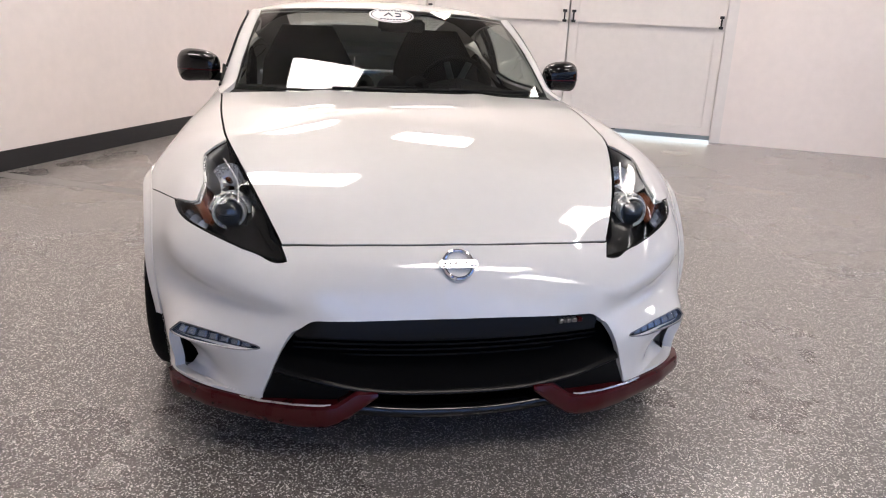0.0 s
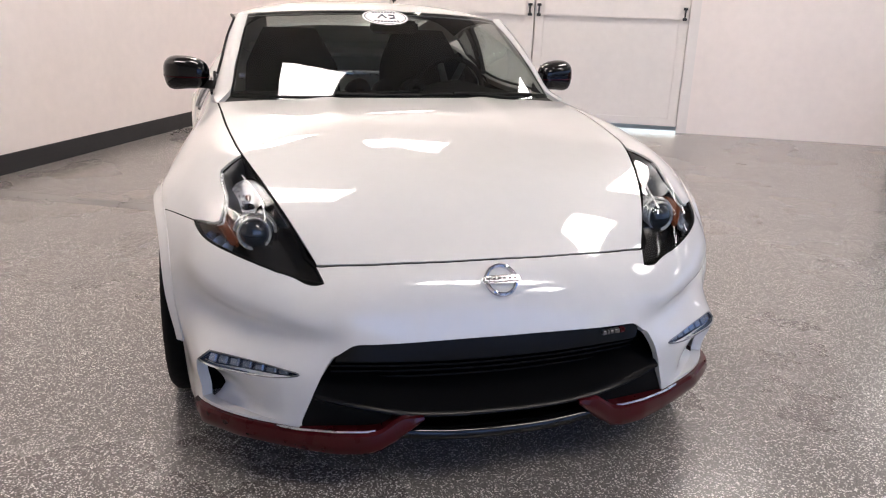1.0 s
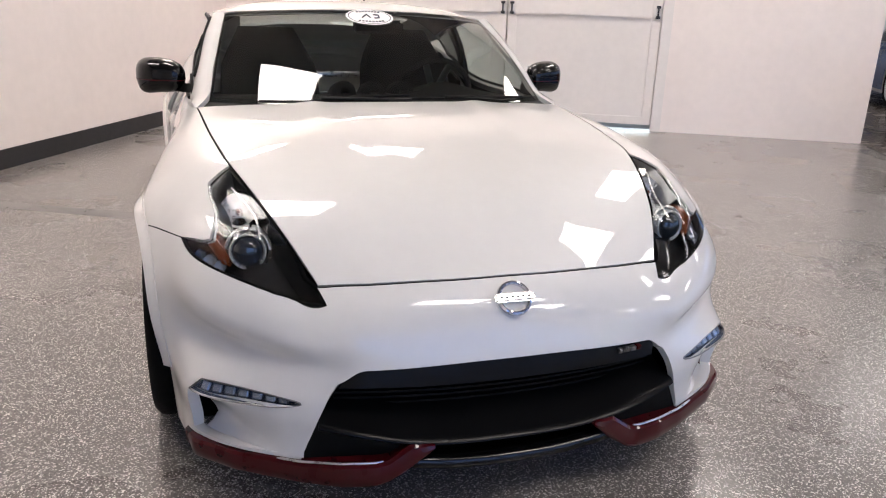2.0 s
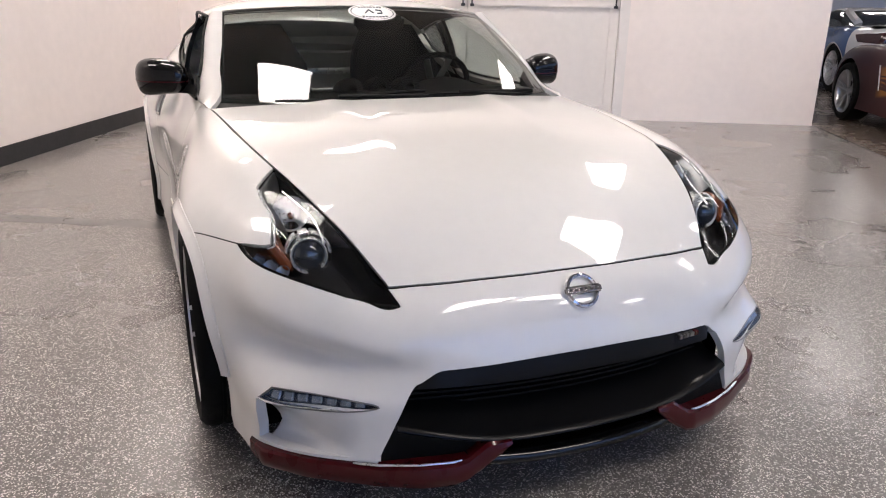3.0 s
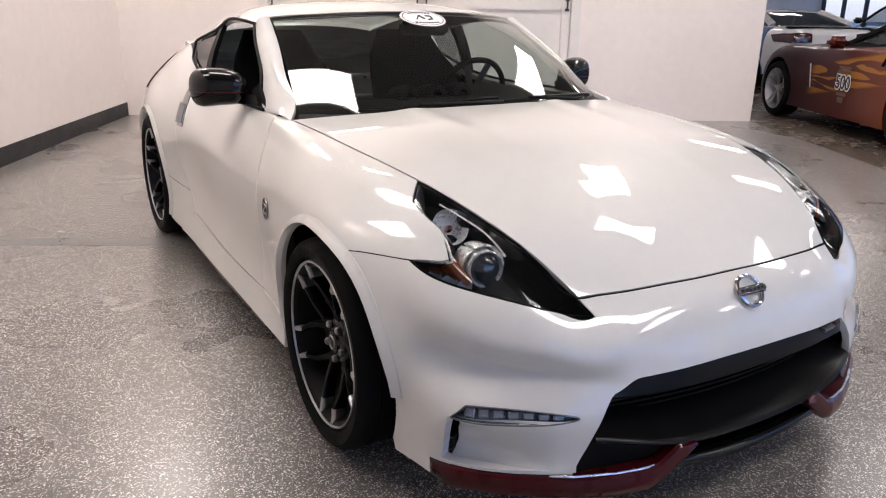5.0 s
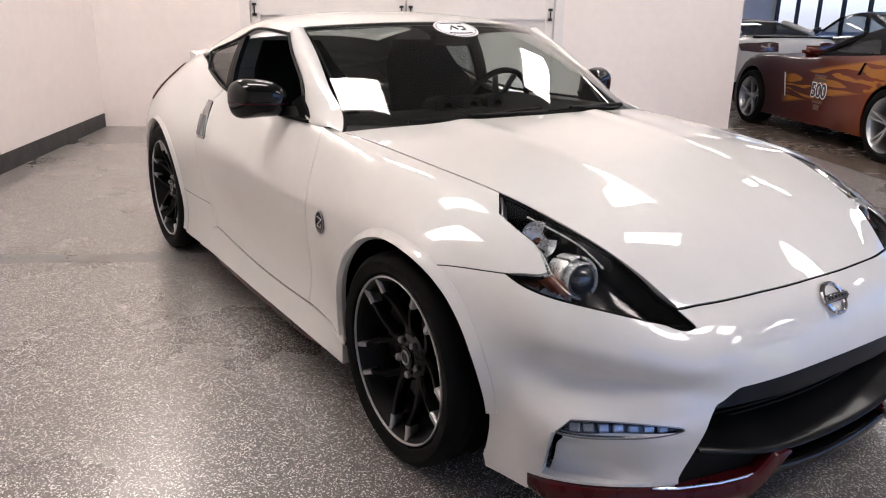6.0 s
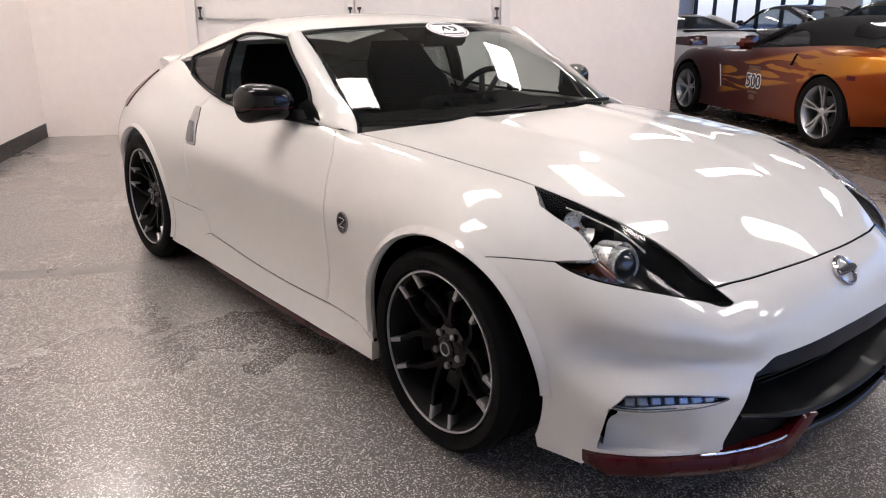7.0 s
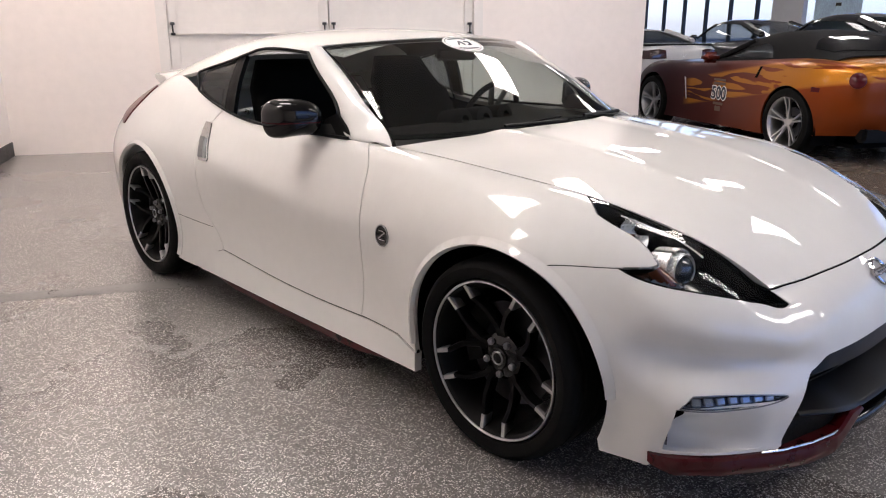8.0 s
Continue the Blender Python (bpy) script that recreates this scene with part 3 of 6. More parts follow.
door_loop = np.concatenate([top_uv(U_DT, u_at(.750, 1.93, .928), 30)[:-1],
    door_rear[:-1], door_low[:-1], door_front[::-1][:-1]])
door_data = trimmed(FLANK, door_loop, (), 0.027)
U_QT = u_at(.750, 1.93, .928)
quarter_loop = np.concatenate([top_uv(U_QT, FLANK.tu[-1], 50)[:-1],
    np.array([(FLANK.tu[-1], v) for v in np.linspace(0, FLANK.tv[-1], 14)])[:-1],
    np.array([(u, FLANK.tv[-1]) for u in np.linspace(FLANK.tu[-1], u_at(.88, 2.97, .17), 14)])[:-1],
    arch(*RA, 205, -28, 46)[:-1],
    FLANK.path([arch_point(-28, RA, .92), (.905, 2.16, .155)], 4, False)[:-1],
    FLANK.path([(.905, 2.16, .155), (.905, 1.99, .155), (.89, 1.86, .27), (.88, 1.81, .285)], 12, False)[:-1],
    door_rear[::-1][:-1]])
quarter_data = trimmed(FLANK, quarter_loop, (), 0.03)
skirt_loop = np.concatenate([
    fender_low[::-1][:-1], door_low[::-1][:-1],
    FLANK.path([(.88, 1.81, .285), (.89, 1.86, .27), (.905, 1.99, .155)], 10, False)[:-1],
    FLANK.path([(.905, 1.99, .155), (.90, 1.2, .155), (.90, .385, .16)], 30, False)[:-1],
    FLANK.path([(.90, .385, .16), arch_point(195, x=.905)], 4, False, (.3, 1, 1))[:-1]])
skirt_data = trimmed(FLANK, skirt_loop, (), 0.03, 0.002, 0.03, 0.006)
lens_data = trimmed(FLANK, lamp_loop, (), 0.02, 0.002, 0.01, 0.001)


class Flared:
    """The flank with a lip that turns outwards towards a wheel opening."""

    def __init__(self, f, w):
        self.f, self.w = f, w

    def at(self, uv):
        P, (cy, cz, ry, rz) = FLANK.at(uv), self.f
        rho = np.hypot((P[:, 1] - cy) / ry, (P[:, 2] - cz) / rz)
        rise = np.clip((1 + self.w / ry - rho) * ry / self.w, 0, 1)
        return P + FLANK.normal(uv) * (.003 + .013 * rise)[:, None]

    def normal(self, uv):
        uv, e = np.asarray(uv, float), 2e-3
        n = np.cross(self.at(uv + [e, 0]) - self.at(uv - [e, 0]), self.at(uv + [0, e]) - self.at(uv - [0, e])) * FLANK.flip
        return n / np.maximum(np.linalg.norm(n, axis=1), 1e-12)[:, None]


arch_trims = []
for f, a0, a1, w in ((FA, 1, 190, .026), (RA, -24, 200, .020)):
    outer = (f[0], f[1], f[2] + w, f[3] + w)
    inner = (f[0], f[1], f[2] + .001, f[3] + .001)
    arch_trims.append(trimmed(Flared(f, w), np.concatenate([arch(*inner, a0, a1, 60), arch(*outer, a1, a0, 60)]), (), 0.013, 0, .018))
for mir in (True, False):
    panel("front_fender", fender_data, M_WHITE, CAR, mir)
    panel("door_panel", door_data, M_WHITE, CAR, mir, "white door skin")
    for data in arch_trims:
        panel("arch_trim", data, M_WHITE, CAR, mir)
    panel("rear_quarter", quarter_data, M_WHITE, CAR, mir)
    panel("side_skirt", skirt_data, M_WHITE, CAR, mir)
    lens = panel("headlight_lens", lens_data, M_LENS, CAR, mir, "clear headlight cover")
    lens.visible_shadow = False



def seal(path, lift=-.0092, r=.0072):
    """A black tube along a shut line; set behind a gap it stands in for shade."""
    P, N = FLANK.at(path), FLANK.normal(path)
    return tube([tuple(p + n * lift) for p, n in zip(P, N)], r, 6)


SEAM_Q = FLANK.path([(.92, 2.215, .405), (.905, 2.05, .388), (.885, 1.90, .377)], 10)
for mir in (True, False):
    hood_gap = [np.array([(u, -.0015) for u in np.linspace(a, b, 30)]) for a, b in ((U_HC, U_COWL), (U0, U_HC))]
    for path in (door_front, door_rear, door_low, fender_low, seam, hood_gap[0], hood_gap[1], np.concatenate([tip_side, lamp_low[1:]])):
        bm = seal(path, -.0050, .0042) if path is hood_gap[1] else seal(path)
        if mir:
            bm.transform(Matrix.Diagonal((-1, 1, 1, 1)))
        # black tube added behind the gap to darken it as shade would
        part("shut_line_shade", bm, M_VOID, CAR)
    bm = seal(SEAM_Q, .0002, .0012)
    if mir:
        bm.transform(Matrix.Diagonal((-1, 1, 1, 1)))
    part("skirt_seam", bm, M_VOID, CAR)

# hood: stations from the front edge to the cowl, each from one side to the other


def across(side, mids):
    """A symmetric row of points from its right half, middle first."""
    halfrow = list(mids) + [side]
    return [(-x, y, z) for x, y, z in reversed(halfrow[1:])] + halfrow


def hood_row(u, yc, zc, bulge=0.0, front=False):
    x, y, z = FLANK.at([(u, 0.0)])[0]
    row = []
    for f in (0, .14, .26, .36, .43, .50, .58, .70, .85):
        g = 1 - f ** 2
        if front:
            row.append(tuple(FLANK.at([(U0 + (u - U0) * f, 0.0)])[0]))
        else:
            row.append((x * f, y + (yc - y) * g, z + (zc - z) * (1 - f ** 2.4) + bulge * (math.exp(-((f - .46) / .075) ** 2) + .5 * (f < .46))))
    return across((x, y, z), row)


US = np.linspace(U_HC, U_COWL, 8)
CENTRE = smooth_line([(-.672, .632), (-.55, .703), (-.35, .79), (-.1, .853), (.2, .898), (.52, .922)], 60)
rows = []
for i, u in enumerate(US):
    c = CENTRE[int(round(59 * i / 7))]
    rows.append(hood_row(u, c[0], c[1], 0.0065 * i / 7, i == 0))
HOOD = Surface(rows)
tu, tv = HOOD.tu[-1], HOOD.tv[-1]
hood_loop = np.concatenate([np.array([(0.0, v) for v in np.linspace(0, tv, 30)])[:-1], np.array([(u, tv) for u in np.linspace(0, tu, 40)])[:-1],
    np.array([(tu, v) for v in np.linspace(tv, 0, 30)])[:-1], np.array([(u, 0.0) for u in np.linspace(tu, 0, 40)])[:-1]])
panel("hood", trimmed(HOOD, hood_loop, (), 0.025, 0.0055), M_WHITE, CAR, label="long white hood with soft creases")

# greenhouse
WS_TOP = [(0, 1.17, 1.252), (.25, 1.187, 1.248), (.45, 1.235, 1.238), (.602, 1.318, 1.222)]
WS_BASE = [(0, .540, .912), (.25, .556, .911), (.49, .606, .909), (.698, .735, .904)]
ws_rows = []
for f, b in ((0, 0), (.33, .022), (.66, .024), (1, 0)):
    row = [tuple(np.array(p) * (1 - f) + np.array(q) * f + np.array((0, -.5, .86)) * b) for p, q in zip(WS_BASE, WS_TOP)]
    ws_rows.append(across(row[3], row[:3]))
SCREEN = Surface(ws_rows)


def band(s, u0, u1, v0=0.0, v1=None, n=24):
    v1 = s.tv[-1] if v1 is None else v1
    return np.concatenate([np.array([(u0, v) for v in np.linspace(v0, v1, n)])[:-1], np.array([(u, v1) for u in np.linspace(u0, u1, n)])[:-1],
        np.array([(u1, v) for v in np.linspace(v1, v0, n)])[:-1], np.array([(u, v0) for u in np.linspace(u1, u0, n)])[:-1]])


def whole(s, inset=0.0):
    a, b, n = s.tu[-1] - inset, s.tv[-1] - inset, 24
    i = inset
    return np.concatenate([np.array([(i, v) for v in np.linspace(i, b, n)])[:-1], np.array([(u, b) for u in np.linspace(i, a, n)])[:-1],
        np.array([(a, v) for v in np.linspace(b, i, n)])[:-1], np.array([(u, i) for u in np.linspace(a, i, n)])[:-1]])


ws = panel("windscreen", trimmed(SCREEN, whole(SCREEN), (), 0.05, 0, 0), M_GLASS, CAR, label="tinted windscreen glass")
ws.visible_shadow = False
panel("windscreen_surround", trimmed(SCREEN, whole(SCREEN), (band(SCREEN, .028, SCREEN.tu[-1] - .028, .010, SCREEN.tv[-1] - .010),), 0.03, 0, 0, -0.004), M_GLOSSBLACK, CAR, label="black glass border")

WIN_TOP = [(.660, 1.315, 1.200), (.672, 1.5, 1.212), (.668, 1.75, 1.195), (.655, 1.97, 1.152), (.672, 2.15, 1.113), (.685, 2.27, 1.085)]
wt = smooth_line(WIN_TOP, 60)


def win_top(y):
    return tuple(wt[np.argmin(abs(wt[:, 1] - y))])


ROOF = Surface([
    across(win_top(1.32), [WS_TOP[0], (.25, 1.195, 1.247), (.45, 1.245, 1.236), (.60, 1.31, 1.223)]),
    across(win_top(1.5), [(0, 1.45, 1.281), (.25, 1.45, 1.276), (.45, 1.47, 1.26), (.60, 1.49, 1.235)]),
    across(win_top(1.9), [(0, 1.9, 1.285), (.25, 1.9, 1.279), (.44, 1.9, 1.26), (.575, 1.9, 1.225)]),
    across((.685, 2.27, 1.085), [(0, 2.27, 1.243), (.25, 2.27, 1.237), (.43, 2.27, 1.215), (.57, 2.27, 1.17)]),
    across((.665, 2.6, 1.036), [(0, 2.6, 1.17), (.25, 2.6, 1.164), (.42, 2.6, 1.145), (.55, 2.6, 1.11)]),
    across((.635, 2.9, .985), [(0, 2.9, 1.09), (.25, 2.9, 1.085), (.42, 2.9, 1.068), (.53, 2.9, 1.04)]),
    across((.54, 3.2, .925), [(0, 3.2, .985), (.22, 3.2, .982), (.36, 3.2, .972), (.46, 3.2, .955)]),
    across((.28, 3.34, .91), [(0, 3.37, .915), (.08, 3.37, .915), (.15, 3.36, .914), (.22, 3.35, .912)])])
u_split = ROOF.find([(0, 2.2, 1.255)])[0][0]


panel("roof", trimmed(ROOF, band(ROOF, 0, u_split), (), 0.04), M_WHITE, CAR)
hv = ROOF.tv[-1]
hg = band(ROOF, u_split + .06, u_split + .46, .17, hv - .17)
panel("tailgate", trimmed(ROOF, band(ROOF, u_split, ROOF.tu[-1]), (hg,), 0.04), M_WHITE, CAR)
rg = panel("rear_window", trimmed(ROOF, hg, (), 0.05, 0.001, 0, -.002), M_CLEAR, CAR, label="clear rear window in the tailgate")
rg.visible_shadow = False

# screen pillars and side glass, one side, then mirrored
edge_in = smooth_line([(.745, .68, .886), (.708, .740, .913), (.679, .86, .977), (.645, 1.05, 1.085), (.602, 1.315, 1.222)], 9)
edge_out = smooth_line([DOOR_TOP, (.768, .905, .897), (.745, .99, .968), (.705, 1.15, 1.095), (.660, 1.315, 1.200)], 9)
PILLAR = Surface([[tuple(a), tuple(a * .6 + b * .4 + np.array((.010, -.008, .012))), tuple(a * .2 + b * .8 + np.array((.008, -.003, .006))), tuple(b)] for a, b in zip(edge_in, edge_out)])
pillar_data = trimmed(PILLAR, whole(PILLAR), (), 0.025, 0.0005, 0.02)
belt = [FLANK.at([(u, 0.0)])[0] for u in np.linspace(U_DT, FLANK.find([(.72, 2.24, 1.02)])[0][0], 40)]
belt = np.array([p for p in belt if p[1] < 2.235])


def glass_rows(y0, y1, n=9, inset=0.008):
    out = []
    for y in np.linspace(y0, y1, n):
        b = np.array([np.interp(y, belt[:, 1], belt[:, k]) for k in range(3)])
        t = np.array([np.interp(y, wt[:, 1], wt[:, k]) for k in range(3)])
        if y < 1.315:
            t = np.array([np.interp(y, edge_out[:, 1], edge_out[:, k]) for k in range(3)])
        m = (b + t) / 2 + np.array((.012, 0, 0))
        out.append([tuple(t - [inset, 0, 0]), tuple(m - [inset, 0, 0]), tuple(b - [inset, 0, 0])])
    return out


for mir in (True, False):
    panel("screen_pillar", pillar_data, M_WHITE, CAR, mir)
QUARTER_GLASS = Surface(glass_rows(1.93, 2.2))
BPILLAR = Surface(glass_rows(1.84, 1.93, 3, .004))
DOORGLASS = Surface(glass_rows(.93, 1.84, 9))
for mir in (True, False):
    q = panel("quarter_window", trimmed(QUARTER_GLASS, whole(QUARTER_GLASS), (), 0.04, 0, 0), M_TINT, CAR, mir)
    q.visible_shadow = False
    panel("door_pillar", trimmed(BPILLAR, whole(BPILLAR), (), 0.04, 0, 0.02), M_BLACK, CAR, mir)
g = panel("door_window", trimmed(DOORGLASS, whole(DOORGLASS), (), 0.05, 0, 0), M_CLEAR, CAR, False)
g.visible_shadow = False


def on_flank(p, lift=0.0):
    """The pose of a thing that sits on the flank near p: z out of the surface, y upwards along it."""
    uv = FLANK.find([p])
    q, n = Vector(FLANK.at(uv)[0]), Vector(FLANK.normal(uv)[0])
    up = (Vector((0, 0, 1)) - n * n.z).normalized()
    m = Matrix((up.cross(n), up, n)).transposed().to_4x4()
    return Matrix.Translation(q + n * lift) @ m


MIRROR = Matrix.Diagonal((-1, 1, 1, 1))


def both(name, make, mat, parent, label="", smooth=0.6):
    """The same part on both sides of the car."""
    out = []
    for side in (MIRROR, Matrix()):
        bm = make()
        bm.transform(side)
        out.append(part(name, bm, mat, parent, label, smooth))
    return out


def swept(sections, closed_ends=True, bm=None):
    """Skin over closed sections of equally many points."""
    bm = bm or bmesh.new()
    rings = [[bm.verts.new(p) for p in s] for s in sections]
    for a, b in zip(rings, rings[1:]):
        n = len(a)
        for k in range(n):
            bm.faces.new((a[k], a[(k + 1) % n], b[(k + 1) % n], b[k]))
    if closed_ends:
        bm.faces.new(rings[0][::-1])
        bm.faces.new(rings[-1])
    return bm


# red lower lip, one blade a side
LIP_X = [0, .25, .36, .45, .545, .70, .80, .825, .86]
LIP_Y = [-.81, -.80, -.79, -.765, -.722, -.635, -.545, -.478, -.36]
lip_knots = [(.820, .199, .168), (.80, .201, .150), (.70, .201, .147), (.60, .199, .142), (.545, .197, .140), (.45, .203, .137), (.375, .206, .140), (.335, .214, .150), (.28, .254, .186), (.222, .250, .236)]


def lip_bm():
    ks = np.array(lip_knots)
    t = np.linspace(0, 1, len(ks))
    secs = []
    for f in np.linspace(0, 1, 60):
        x, top, bot = (np.interp(f, t, ks[:, i]) for i in range(3))
        y = np.interp(x, LIP_X, LIP_Y) - .002
        h = top - bot
        secs.append([(x, y + .004, top), (x, y - .004, top - .12 * h), (x, y - .008, top - .5 * h), (x, y - .004, bot + .14 * h), (x, y + .003, bot), (x * .97, y + .06, bot + .004), (x * .97, y + .06, top - .002), (x * .98, y + .03, top + .001)])
    return swept(secs)


both("lower_lip", lip_bm, M_RED, CAR, "glossy deep red lower lip blade", 0.5)


def lip_edge():
    pts = []
    for x in np.linspace(.60, .35, 14):
        pts.append((x, np.interp(x, LIP_X, LIP_Y) + .0, np.interp(x, [.335, .375, .45, .545, .60], [.214, .206, .203, .198, .199]) + .003))
    return tube(pts, [.002] + [.0032] * 12 + [.002], 8)


both("lip_edge", lip_edge, M_SILVER, CAR, "bright edge strip on the lip")


# middle blade and lower bar of the front opening
def full_row(knots, n=61):
    """x from side to side with the other values read off the half's knots."""
    k = np.array(knots)
    xs = np.linspace(-k[-1, 0], k[-1, 0], n)
    S = spline_matrix(np.concatenate([-k[::-1, 0], k[1:, 0]]), xs)
    return xs, [S @ np.concatenate([k[::-1, i], k[1:, i]]) for i in range(1, k.shape[1])]


xs, (ys, zs) = full_row([(0, -.806, .247), (.14, -.802, .248), (.25, -.796, .257), (.36, -.784, .278), (.50, -.735, .301)])
secs = [[(x, y, z), (x, y - .003, z - .006), (x, y + .006, z - .014), (x * .97, y + .09, z + .012), (x * .97, y + .13, z + .045), (x * .97, y + .13, z + .052), (x * .98, y + .07, z + .022), (x, y + .012, z + .005)] for x, y, z in zip(xs, ys, zs)]
part("grille_blade", swept(secs), M_DARKGREY, CAR, "satin dark grey blade across the opening", 0.9)
xs, (ys, zs) = full_row([(0, -.806, .186), (.14, -.801, .188), (.25, -.792, .197), (.33, -.78, .205)])
secs = [[(x, y + .003, z + .012), (x, y - .006, z + .004), (x, y - .007, z - .012), (x, y + .002, z - .022), (x, y + .12, z - .03), (x, y + .12, z - .02), (x, y + .03, z + .010)] for x, y, z in zip(xs, ys, zs)]
part("lower_bar", swept(secs), M_GLOSSBLACK, CAR, "gloss dark grey lower bar", 0.9)

# dark upper band with its name plate, slats and mesh behind
band_pts = [(.452, -.742, .402), (.30, -.772, .399), (0, -.785, .397)]
band_low = FLANK.path(band_pts, 16)
band_high = FLANK.path([(0, -.77, .468), (.30, -.755, .465), (.43, -.735, .452)], 16)
bl = np.concatenate([flipped(band_low)[:-1], band_low[::-1][:-1], band_high[::-1][:-1], flipped(band_high)])
panel("grille_band", trimmed(FLANK, bl, (), 0.025, 0, 0.01, -.008), M_DARKGREY, CAR, label="plain dark band above the grille")
for i, (z, y, w) in enumerate(((.372, -.735, .44), (.352, -.722, .45), (.332, -.712, .45), (.312, -.705, .44))):
    xs = np.linspace(-w, w, 25)
    part("grille_slat", swept([[(x, y + .22 * (x / .5) ** 2 * .3, z - .003), (x, y + .05 + .07 * (x / .5) ** 2, z - .002), (x, y + .05 + .07 * (x / .5) ** 2, z + .003), (x, y + .22 * (x / .5) ** 2 * .3, z + .003)] for x in xs]), M_BLACK, CAR)
part("grille_back", boxed((-.6, -.60, .12), (.6, -.56, .50), .01), M_VOID, CAR)
part("intake_floor", extruded([(-.56, -.69), (-.28, -.74), (.28, -.74), (.56, -.69), (.56, -.5), (-.56, -.5)], .01, "z", m=pose(0, 0, .148)), M_VOID, CAR)


def intake_cheek():
    bm = bmesh.new()
    pts = [(.55, -.700, .198), (.30, -.765, .212), (.30, -.76, .262), (.40, -.748, .282), (.505, -.712, .298), (.53, -.70, .27)]
    vs = [bm.verts.new(p) for p in pts]
    vb = [bm.verts.new((p[0] * .98, p[1] + .03, p[2])) for p in pts]
    bm.faces.new(vs)
    bm.faces.new(vb[::-1])
    for i in range(len(pts)):
        bm.faces.new((vs[i], vb[i], vb[(i + 1) % len(pts)], vs[(i + 1) % len(pts)]))
    return bm


both("intake_panel", intake_cheek, M_BLACK, CAR, "black insert beside the blade", 0.2)


# name plate as plain bars
for i, w in enumerate((.012, .006, .012, .016, .014)):
    xx = .292 + (0, .0155, .0245, .0395, .0585)[i]
    q = FLANK.find([(xx, -.77, .433)], (1, 0.2, 1))
    pz = Matrix.Translation(Vector(FLANK.at(q)[0]) + Vector((0, -.001, 0))) @ pose(0, 0, 0, 8, 0, 7)
    part("badge_bar", boxed((0, -.003, -.006), (w, .010, .006), .001, 1, pz), M_RED if i == 4 else M_DISC, CAR)

# nose emblem: a ring and a plate, no lettering
em = on_flank((0, -.722, .588), .004)
emblem = part("nose_emblem", lathe([(.0, .0355), (.006, .037), (.009, .041), (.006, .0455), (.0, .0475)], 48, "z", em), M_CHROME, CAR, "chrome ring emblem with a bar")
part("emblem_bar", boxed((-.054, -.0115, .004), (.054, .0115, .014), .006, 3, em), M_CHROME, emblem)
for k in range(6):
    part("emblem_plate", boxed((-.043 + .0148 * k, -.0035, .0128), (-.034 + .0148 * k, .0035, .0143), .001, 1, em), M_DARKSTEEL, emblem)

# day lights and their slots
drl_back = trimmed(FLANK, drl_loop, (), 0.02, 0.003, -.024, -.026)
drl_lens = trimmed(FLANK, drl_loop, (), 0.015, 0.003, 0.004, -.003)
SLOT = [(.812, -.54, .350), (.740, -.592, .350), (.745, -.575, .205), (.812, -.50, .205)]
pocket_back = trimmed(FLANK, FLANK.path(SLOT + SLOT[:1], 20, False)[:-1], (), 0.02, 0, -.004, -.088)
M_LED = material("led_reflector", (0.30, 0.34, 0.42), 0.2, 0.5)
M_LEDBACK = material("led_housing", (0.10, 0.125, 0.18), 0.25, 0.3)
for mir in (True, False):
    unit = panel("day_light", drl_back, M_LEDBACK, CAR, mir, "slim day light with a row of cells")
    l = panel("lens", drl_lens, M_LENS, unit, mir)
    l.visible_shadow = False
    panel("bumper_slot", pocket_back, M_VOID, CAR, mir)
    bm = duct_panel()
    bm.transform(MIRROR if mir else Matrix())
    part("duct_panel", bm, M_WHITE, CAR, "white panel set back under the day light", 1.2)
    for k in range(7):
        f = k / 6
        p = np.array((.768, -.578, .368)) * (1 - f) + np.array((.585, -.697, .358)) * f
        m = on_flank(p, -.016)
        bm = boxed((-.0140, -.011 + .004 * f, -.004), (.0120, .013 - .005 * f, .006), .003, 1, m)
        bm.transform(MIRROR if mir else Matrix())
        part("led_cell", bm, M_LED, unit)
    bm = tube([tuple(FLANK.at([q])[0] + FLANK.normal([q])[0] * .001) for q in drl_loop] + [tuple(FLANK.at([drl_loop[0]])[0] + FLANK.normal([drl_loop[0]])[0] * .001)], .0019, 6)
    bm.transform(MIRROR if mir else Matrix())
    part("bezel", bm, M_DISC, unit)

# headlights
housing = trimmed(FLANK, lamp_loop, (), 0.03, 0.004, -.076, -.080)
M_SMOKE = material("lamp_black", (0.012, 0.012, 0.013), 0.22, 0, 0.5)
M_LAMPSILVER = noisy(material("lamp_silver", (0.78, 0.78, 0.78), 0.28, 0.55), 20, 0.08, 0.05)
M_PROJ = material("projector_glass", (0.02, 0.025, 0.035), 0.03, 0.0, 1.0)
proj_dir = Vector((.12, -.98, .08)).normalized()


def facing(p, d):
    z = Vector(d).normalized()
    x = Vector((0, 0, 1)).cross(z).normalized()
    return Matrix.Translation(Vector(p)) @ Matrix((x, z.cross(x), z)).transposed().to_4x4()


